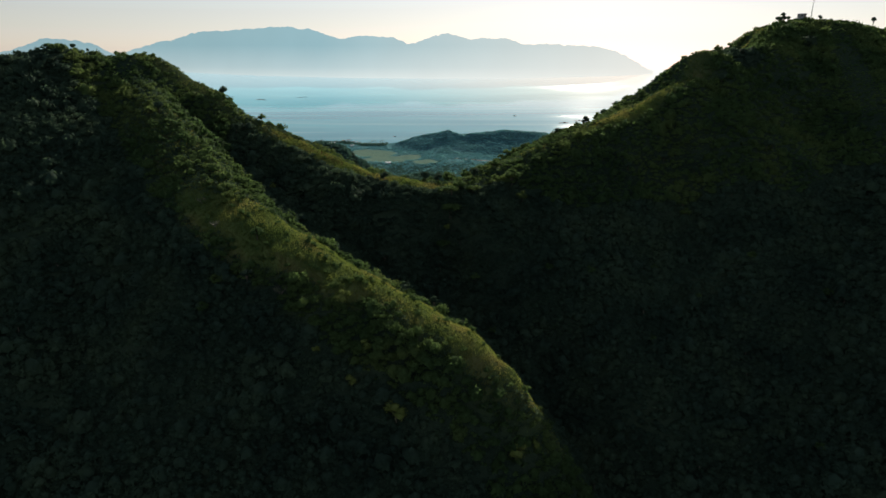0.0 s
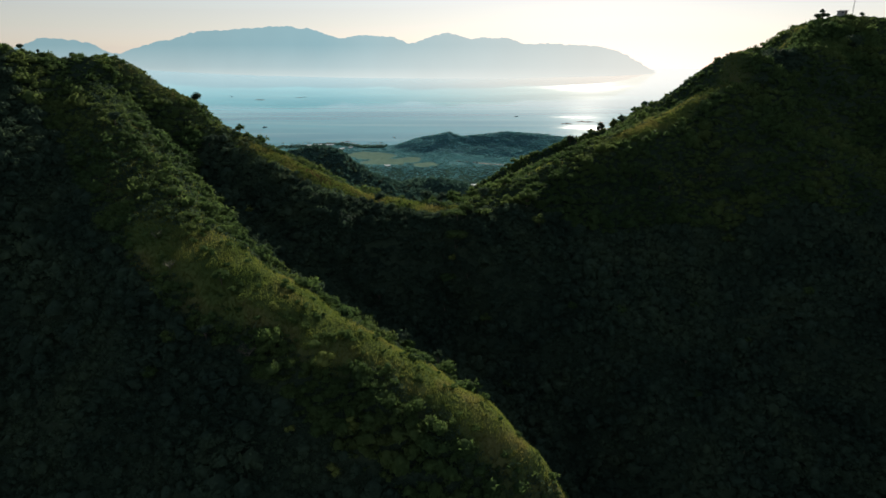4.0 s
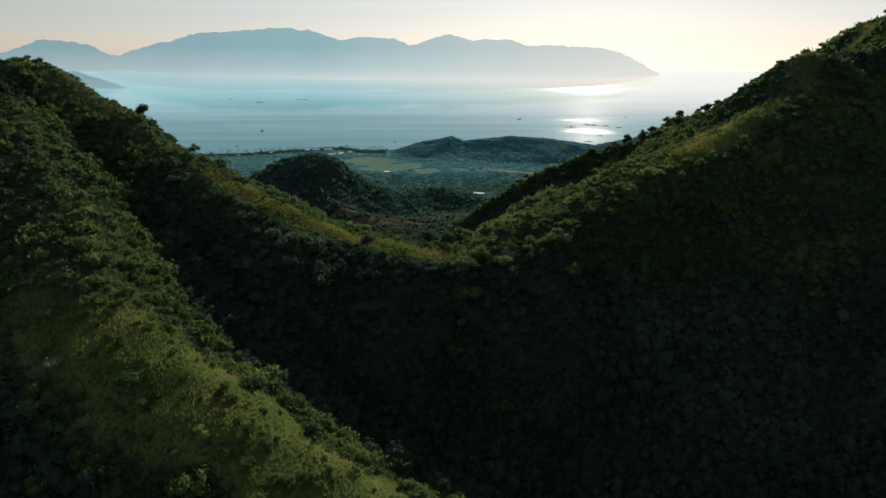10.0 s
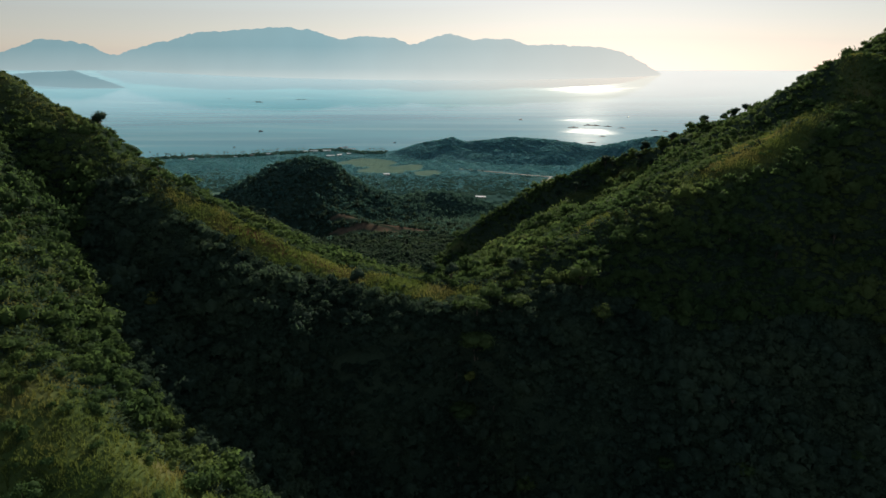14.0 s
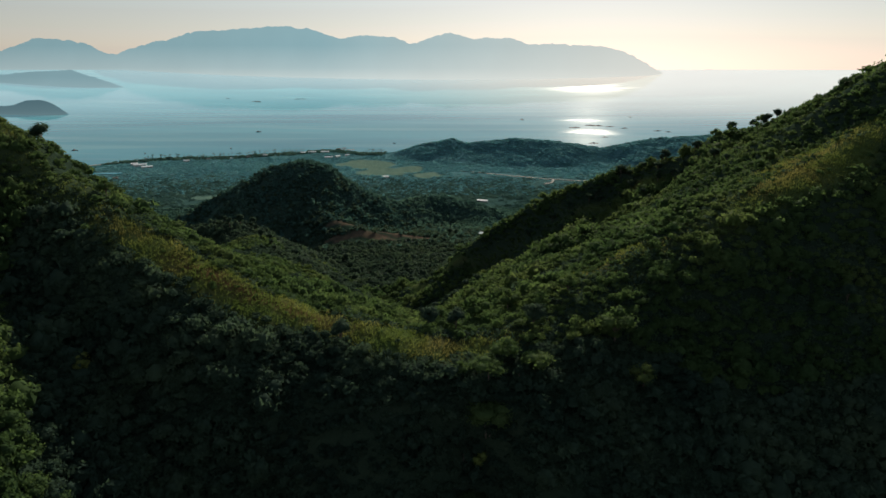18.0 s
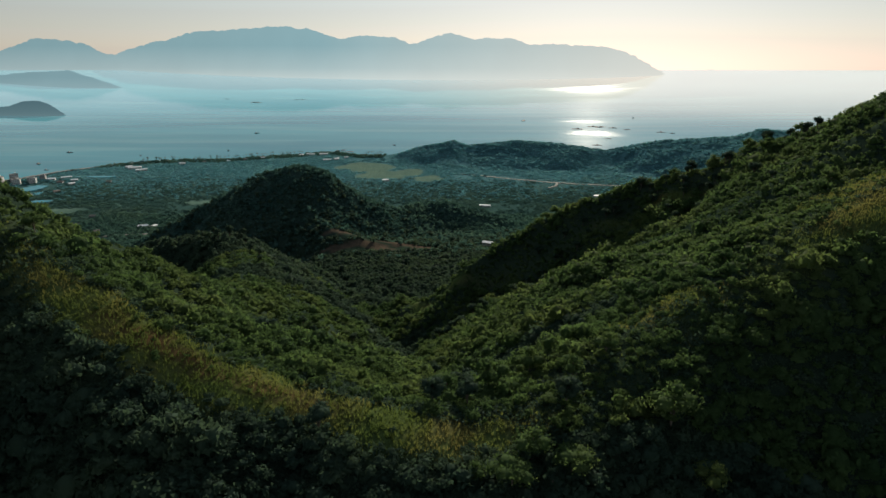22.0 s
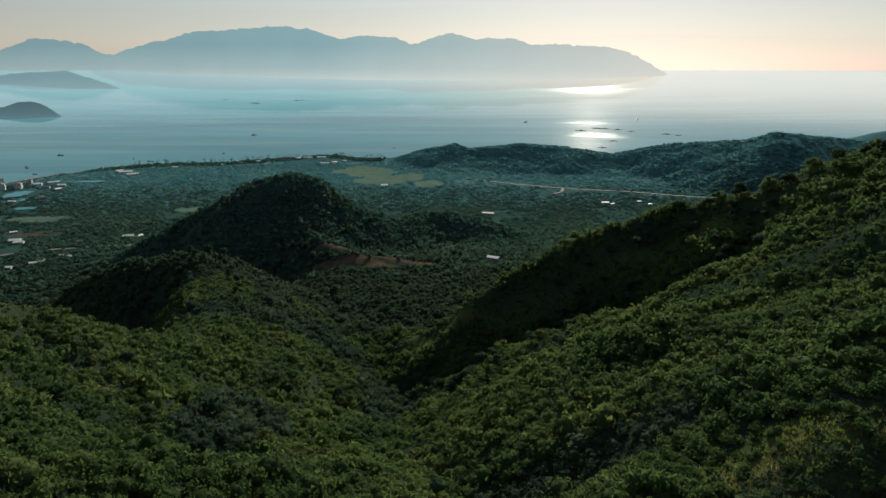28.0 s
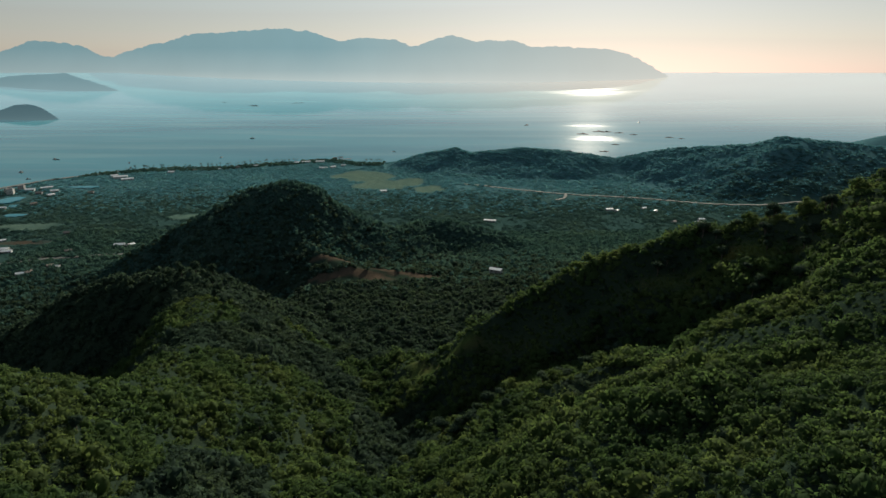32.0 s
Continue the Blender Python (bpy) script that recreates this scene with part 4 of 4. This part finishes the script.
def house(w, d, h, rise, wall, roof, label, group="houses on the plain"):
    root = new("house")
    bm = boxes((0, 0, h / 2 - 0.4, w, d, h + 0.8), bevel=0.04)
    for s in (-1, 1):
        g = [bm.verts.new(p) for p in ((s * w / 2, -d / 2, h), (s * w / 2, d / 2, h), (s * w / 2, 0, h + rise - 0.1))]
        bm.faces.new(g)
    part("wall", solid("wall", bm, wall), root)
    part("roof", solid("roof", gable(w, d, rise, 0.5, 0.14, h + 0.05), roof), root, "sunlit sheet-metal roof")
    part("door", solid("door", boxes((0.1 * w, -d / 2 - 0.03, 1.0, 1.0, 0.08, 2.0)), M_wood), root)
    for k in (-0.3, 0.33):
        win = part("window", solid("window", boxes((k * w, -d / 2 - 0.02, 1.5, 1.1, 0.06, 1.1)), M_glass), root)
        part("frame", solid("frame", boxes((k * w, -d / 2 - 0.05, 2.08, 1.25, 0.1, 0.08), (k * w, -d / 2 - 0.05, 0.92, 1.25, 0.1, 0.08)), M_wood), win)
    return tagged(root, label, "house", group)


def block(w, d, floors, wall, label):
    """A flat-roofed town building with a window grid."""
    root, h = new("town_building"), floors * 3.3
    part("wall", solid("wall", boxes((0, 0, h / 2 - 0.5, w, d, h + 1), bevel=0.06), wall), root)
    part("roof", solid("roof", boxes((0, 0, h + 0.15, w + 0.5, d + 0.5, 0.3), (0, d / 2, h + 0.6, w, 0.25, 0.8), (0, -d / 2, h + 0.6, w, 0.25, 0.8),
                                     (w / 2, 0, h + 0.6, 0.25, d, 0.8), (-w / 2, 0, h + 0.6, 0.25, d, 0.8)), M_concrete), root)
    part("stair_house", solid("stair_house", boxes((w * 0.2, d * 0.15, h + 1.4, 3.0, 3.5, 2.5)), wall), root)
    cols = max(2, int(w / 3.2))
    for i in range(cols):
        for j in range(floors):
            part("window", solid("window", boxes(((i + 0.5) * w / cols - w / 2, -d / 2 - 0.02, j * 3.3 + 1.7, 1.5, 0.08, 1.5)), M_glass), root)
    return tagged(root, label, "building", "town buildings by the shore")


patterns = {
    "tin": house(11, 7, 3.2, 1.3, M_wall, M_tin, "low plastered house with a pale metal roof"),
    "long": house(19, 7, 3.2, 1.1, M_wall, M_tin, "long farm shed with a pale metal roof"),
    "rust": house(9, 6.5, 3.0, 1.5, M_concrete, M_rust, "small concrete house with a rusty metal roof"),
}
for kind, x0, y0, turn, s in (
        ("tin", -461, 783, 0.3, 1.25), ("tin", -452, 776, 0.3, 1.1), ("rust", -377, 729, 1.0, 1.0), ("tin", -371, 727, 0.2, 0.8), ("rust", -391, 779, 0.5, 0.9),
        ("tin", -348, 797, 0.25, 1.2), ("tin", -338, 800, 1.1, 0.9), ("tin", -389, 705, 0.4, 0.8), ("rust", -384, 709, 1.2, 0.9), ("tin", -404, 692, 0.2, 0.9),
        ("tin", -488, 819, 0.7, 0.8), ("rust", -436, 850, 0.1, 1.0), ("long", 47, 907, -0.25, 1.0), ("tin", 209, 969, 0.1, 1.1), ("tin", 218, 966, 0.9, 0.8),
        ("tin", 258, 980, 0.5, 0.8), ("tin", 268, 962, 1.2, 0.7), ("long", 300, 905, 0.2, 0.6), ("tin", 308, 915, 0.1, 0.9), ("rust", 270, 903, 0.7, 0.9),
        ("long", -545, 1192, 0.5, 1.3), ("long", -566, 1210, 0.4, 1.5), ("tin", -583, 1222, 0.6, 1.3), ("tin", -503, 1264, 0.3, 1.2), ("rust", -470, 1288, 0.2, 1.0),
        ("tin", -430, 1305, 0.1, 1.0), ("rust", -400, 1318, 0.2, 1.1), ("tin", -372, 1335, 0.4, 1.1), ("long", -288, 1394, 0.15, 1.2), ("long", -262, 1398, 0.1, 1.3),
        ("tin", -305, 1380, 0.5, 1.2), ("long", -239, 1319, 0.2, 1.1), ("tin", -222, 1326, 0.6, 1.2), ("tin", -205, 1345, 0.2, 1.0), ("tin", -102, 1092, 0.3, 1.2),
        ("tin", -600, 1085, 0.4, 1.2), ("rust", -612, 1068, 0.2, 1.2), ("tin", -590, 1060, 1.0, 1.1), ("tin", -640, 1090, 0.3, 1.4), ("long", -628, 1110, 0.6, 1.1),
        ("rust", -575, 1000, 0.8, 1.1), ("tin", -640, 985, 0.2, 1.2), ("rust", -655, 1000, 0.4, 1.2), ("tin", -600, 975, 0.1, 1.0), ("rust", -545, 1085, 0.3, 1.1)):
    set_down(patterns[kind], x0, y0, 0.75 * s, turn, 0.25)
for p in patterns.values():
    retire(p)

shed = house(9, 5, 2.6, 0.9, M_concrete, M_tin, "valley shed with a bright metal roof", "")
shed.matrix_basis = Matrix.Translation((32, 636, float(land(np.array([32.0]), np.array([636.0]))[0][0]) + 0.3)) @ Matrix.Rotation(-0.45, 4, "Z")
tagged(shed, category="shed")

pattern_a = block(16, 11, 4, M_wall, "pale four-storey town building with dark windows")
pattern_b = block(12, 10, 3, M_concrete, "grey three-storey town building with dark windows")
for k, (x0, y0, s) in enumerate(((-705, 1062, 1.1), (-686, 1070, 1.0), (-722, 1075, 1.3), (-690, 1045, 1.0), (-672, 1055, 0.9), (-668, 1080, 0.9), (-735, 1050, 1.2),
                                 (-715, 1030, 1.0), (-700, 1090, 1.0), (-660, 1100, 0.9), (-745, 1085, 1.2), (-680, 1022, 0.9), (-655, 1068, 0.8))):
    set_down((pattern_a, pattern_b)[k % 2], x0, y0, 0.75 * s, 0.25 + 0.2 * (k % 3), 0.4)
retire(pattern_a)
retire(pattern_b)

# hut and mast on the right summit
top = float(land(np.array([193.0]), np.array([340.0]))[0][0])
hut = new("summit_hut")
part("wall", solid("wall", boxes((0, 0, 0.6, 3.2, 3.0, 2.6), bevel=0.05), M_concrete), hut)
part("roof", solid("roof", boxes((0, 0, 2.0, 3.7, 3.5, 0.2), bevel=0.03), M_concrete), hut)
part("door", solid("door", boxes((0.8, -1.53, 0.75, 0.8, 0.08, 1.9)), M_wood), hut)
part("window", solid("window", boxes((-0.7, -1.52, 1.1, 0.8, 0.06, 0.7)), M_glass), hut)
hut.location = (192.5, 339.5, top + 0.4)
tagged(hut, "small pale block hut on the hilltop among trees", "hut")

mast = new("radio_mast")
for k in range(3):
    a = 2.094 * k
    part("leg", mesh_from("leg", *tube([(0.26 * math.cos(a), 0.26 * math.sin(a), -0.5), (0.16 * math.cos(a), 0.16 * math.sin(a), 26)], (0.05, 0.035), 5), [M_steel]), mast)
braces = []
for j in range(26):
    for k in range(3):
        a, b = 2.094 * k, 2.094 * (k + 1)
        r0, r1 = 0.26 - 0.1 * j / 26, 0.26 - 0.1 * (j + 1) / 26
        braces.append(tube([(r0 * math.cos(a), r0 * math.sin(a), j), (r1 * math.cos(b), r1 * math.sin(b), j + 1)], (0.015, 0.015), 3))
part("bracing", mesh_from("bracing", *joined(braces), [M_steel]), mast)
part("antenna", mesh_from("antenna", *tube([(0, 0, 25.5), (0, 0, 29)], (0.05, 0.03), 5), [M_steel]), mast)
mast.location = (198.5, 341, float(land(np.array([198.5]), np.array([341.0]))[0][0]))
tagged(mast, "thin steel lattice radio mast on the hilltop", "mast")


# ---- roads, ponds and the shore ----
def strip(name, pts, width, lift, mat, label):
    """A road draped on the land with a small edge."""
    out, faces = [], []
    for (x0, y0), (x1, y1) in zip(pts, pts[1:]):
        n = max(2, int(math.hypot(x1 - x0, y1 - y0) / 6))
        out += [(x0 + (x1 - x0) * k / n, y0 + (y1 - y0) * k / n) for k in range(n)]
    c = np.array(out + [pts[-1]], float)
    t = np.gradient(c, axis=0)
    t /= np.linalg.norm(t, axis=1)[:, None]
    side = np.stack([-t[:, 1], t[:, 0]], 1)
    rows = [np.concatenate([c + side * s, (np.maximum(land(*(c + side * s).T)[0], 0.5) + dz)[:, None]], 1) for s, dz in ((-width / 2, -0.5), (-width / 2, lift), (width / 2, lift), (width / 2, -0.5))]
    rows[1][:, 2] = rows[2][:, 2] = np.maximum(rows[1][:, 2], rows[2][:, 2])
    k = len(c)
    i = (np.arange(3)[:, None] * k + np.arange(k - 1)[None, :]).ravel()
    return tagged(new(name, mesh_from(name, np.concatenate(rows), np.stack([i, i + 1, i + k + 1, i + k], 1), [mat])), label, "road", kind="structure")


strip("road", [(20, 1160), (94, 1118), (175, 1072), (255, 1051), (356, 1012), (470, 985), (620, 930)], 4, 0.6, M_road, "pale dusty road across the plain")
strip("road", [(172, 1073), (166, 1050), (150, 1030)], 4, 0.9, M_road, "short dirt lane branching off the road")
strip("road", [(-760, 1030), (-702, 1098), (-684, 1150), (-664, 1190), (-622, 1265), (-545, 1314)], 9, 1.2, M_road, "pale shore road on an embankment")
strip("road", [(-440, 730), (-395, 752), (-350, 765), (-310, 770)], 5, 0.7, M_road, "dirt lane between farm houses")


def pond(cx, cy, rx, ry, seed):
    k = 40
    a = np.linspace(0, 6.283, k, endpoint=False)
    r = 1 + 0.22 * value_noise(np.cos(a) * 3, np.sin(a) * 3, 1.1, seed)
    ex, ey = cx + rx * r * np.cos(a), cy + ry * r * np.sin(a)
    h = float(np.max(land(ex, ey)[0])) + 0.25
    v = [(px, py, h) for px, py in zip(ex, ey)] + [(px, py, h - 3) for px, py in zip(ex, ey)] + [(cx, cy, h)]
    f = [(j, (j + 1) % k, 2 * k) for j in range(k)] + [(j, j + k, (j + 1) % k + k) for j in range(k)] + [(j, (j + 1) % k + k, (j + 1) % k) for j in range(k)]
    tagged(new("pond", mesh_from("pond", v, f, [M_sea])), "still pond that mirrors the pale sky", "pond", kind="structure")


for cx, cy, rx, ry, seed in ((-628, 1024, 16, 24, 61), (-600, 990, 9, 10, 62), (-556, 936, 13, 8, 63), (-580, 1125, 24, 8, 64), (-612, 1122, 8, 5, 65)):
    pond(cx, cy, rx, ry, seed)


# ---- on the water ----
def fish_raft():
    root = new("fish_farm_raft")
    for k in range(6):
        part("beam", solid("beam", boxes((0, -10 + 4 * k, 0.5, 44, 0.9, 0.35), bevel=0.05), M_wood), root)
    for k in range(9):
        part("cross_beam", solid("cross_beam", boxes((-20 + 5 * k, 0, 0.75, 0.8, 21, 0.3), bevel=0.05), M_wood), root)
    for k in range(10):
        part("float", mesh_from("float", *tube([(-21 + 4.6 * k, -10.5, -0.4), (-21 + 4.6 * k, -10.5, 0.45)], (0.6, 0.6), 8), [M_blue]), root)
    cabin = part("cabin", solid("cabin", boxes((4, 2, 2.2, 7, 5, 2.8), bevel=0.05), M_wood), root)
    part("roof", solid("roof", gable(7, 5, 1.2, 0.5, 0.12, 3.6), M_rust), cabin)
    return tagged(root, "wooden floating fish farm raft with a cabin", "raft", "fish farm rafts in the bay")


def boat():
    root = new("fishing_boat")
    bm = bmesh.new()
    rows = []
    for u in np.linspace(-1, 1, 9):
        w, lift = 1.5 * (1 - abs(u) ** 2.6), 0.5 * u * u
        rows.append([bm.verts.new((5.5 * u, s * w * k, q + lift)) for s, k, q in ((-1, 1, 0.9), (-1, 0.75, 0), (0, 0, -0.5), (1, 0.75, 0), (1, 1, 0.9))])
    for p, q in zip(rows, rows[1:]):
        for k in range(4):
            bm.faces.new((p[k], q[k], q[k + 1], p[k + 1]))
        bm.faces.new((p[4], q[4], q[0], p[0]))
    bmesh.ops.remove_doubles(bm, verts=bm.verts[:], dist=0.01)
    bmesh.ops.recalc_face_normals(bm, faces=bm.faces[:])
    part("hull", solid("hull", bm, M_hull), root)
    cabin = part("cabin", solid("cabin", boxes((-1.6, 0, 1.8, 2.6, 1.7, 1.7), bevel=0.05), M_wall), root)
    part("cabin_roof", solid("cabin_roof", boxes((-1.6, 0, 2.72, 3.2, 2.1, 0.12)), M_hull), cabin)
    part("mast", mesh_from("mast", *tube([(1, 0, 0.6), (1, 0, 4.5)], (0.07, 0.04), 6), [M_wood]), root)
    return tagged(root, "small dark fishing boat on calm water", "boat", "fishing boats in the bay")


raft, skiff = fish_raft(), boat()
for k, (x0, y0, s) in enumerate(((403, 2007, 0.75), (470, 2085, 0.7), (490, 2070, 0.75), (523, 2043, 0.6), (552, 1991, 0.5), (430, 1745, 0.45), (366, 1607, 0.5), (629, 1912, 0.55),
                                 (651, 1882, 0.42), (-943, 3180, 0.8), (-965, 3195, 0.7), (-785, 3341, 0.7), (-760, 3360, 0.6), (-1150, 3330, 0.5))):
    copy_thing(raft, Matrix.Translation((x0, y0, float(sea_z(np.array(float(x0)), np.array(float(y0)))) + 0.1)) @ Matrix.Rotation(0.15 * (k % 3) - 0.1, 4, "Z") @ Matrix.Diagonal((s, s, s, 1)))
for k, (x0, y0, s) in enumerate(((-842, 1467, 1.3), (-549, 1876, 1.5), (-800, 1300, 1.2), (-806, 1306, 1.1), (273, 2301, 1.5), (-500, 1500, 0.9), (-660, 1420, 0.8), (-740, 1230, 0.8), (-620, 1345, 0.7), (700, 2420, 1.3), (-130, 1600, 0.8))):
    copy_thing(skiff, Matrix.Translation((x0, y0, 0.0)) @ Matrix.Rotation(0.9 * k, 4, "Z") @ Matrix.Diagonal((s, s, s, 1)))
retire(raft)
retire(skiff)

pier = new("pier")
part("deck", solid("deck", boxes((0, 0, 2.4, 46, 5, 0.35), bevel=0.05), M_wood), pier)
for k in range(10):
    for s in (-1, 1):
        part("post", mesh_from("post", *tube([(-21 + 4.6 * k, 2.1 * s, -3), (-21 + 4.6 * k, 2.1 * s, 3.2)], (0.22, 0.2), 6), [M_wood]), pier)
cabin = part("shelter", solid("shelter", boxes((-12, 0, 4.2, 9, 4, 3.2), bevel=0.05), M_wood), pier)
part("roof", solid("roof", gable(9, 4, 1.4, 0.6, 0.12, 5.8), M_rust), cabin)
pier.matrix_basis = Matrix.Translation((-232, 1468, 0)) @ Matrix.Rotation(0.12, 4, "Z")
tagged(pier, "dark wooden pier on posts with a shelter", "pier")
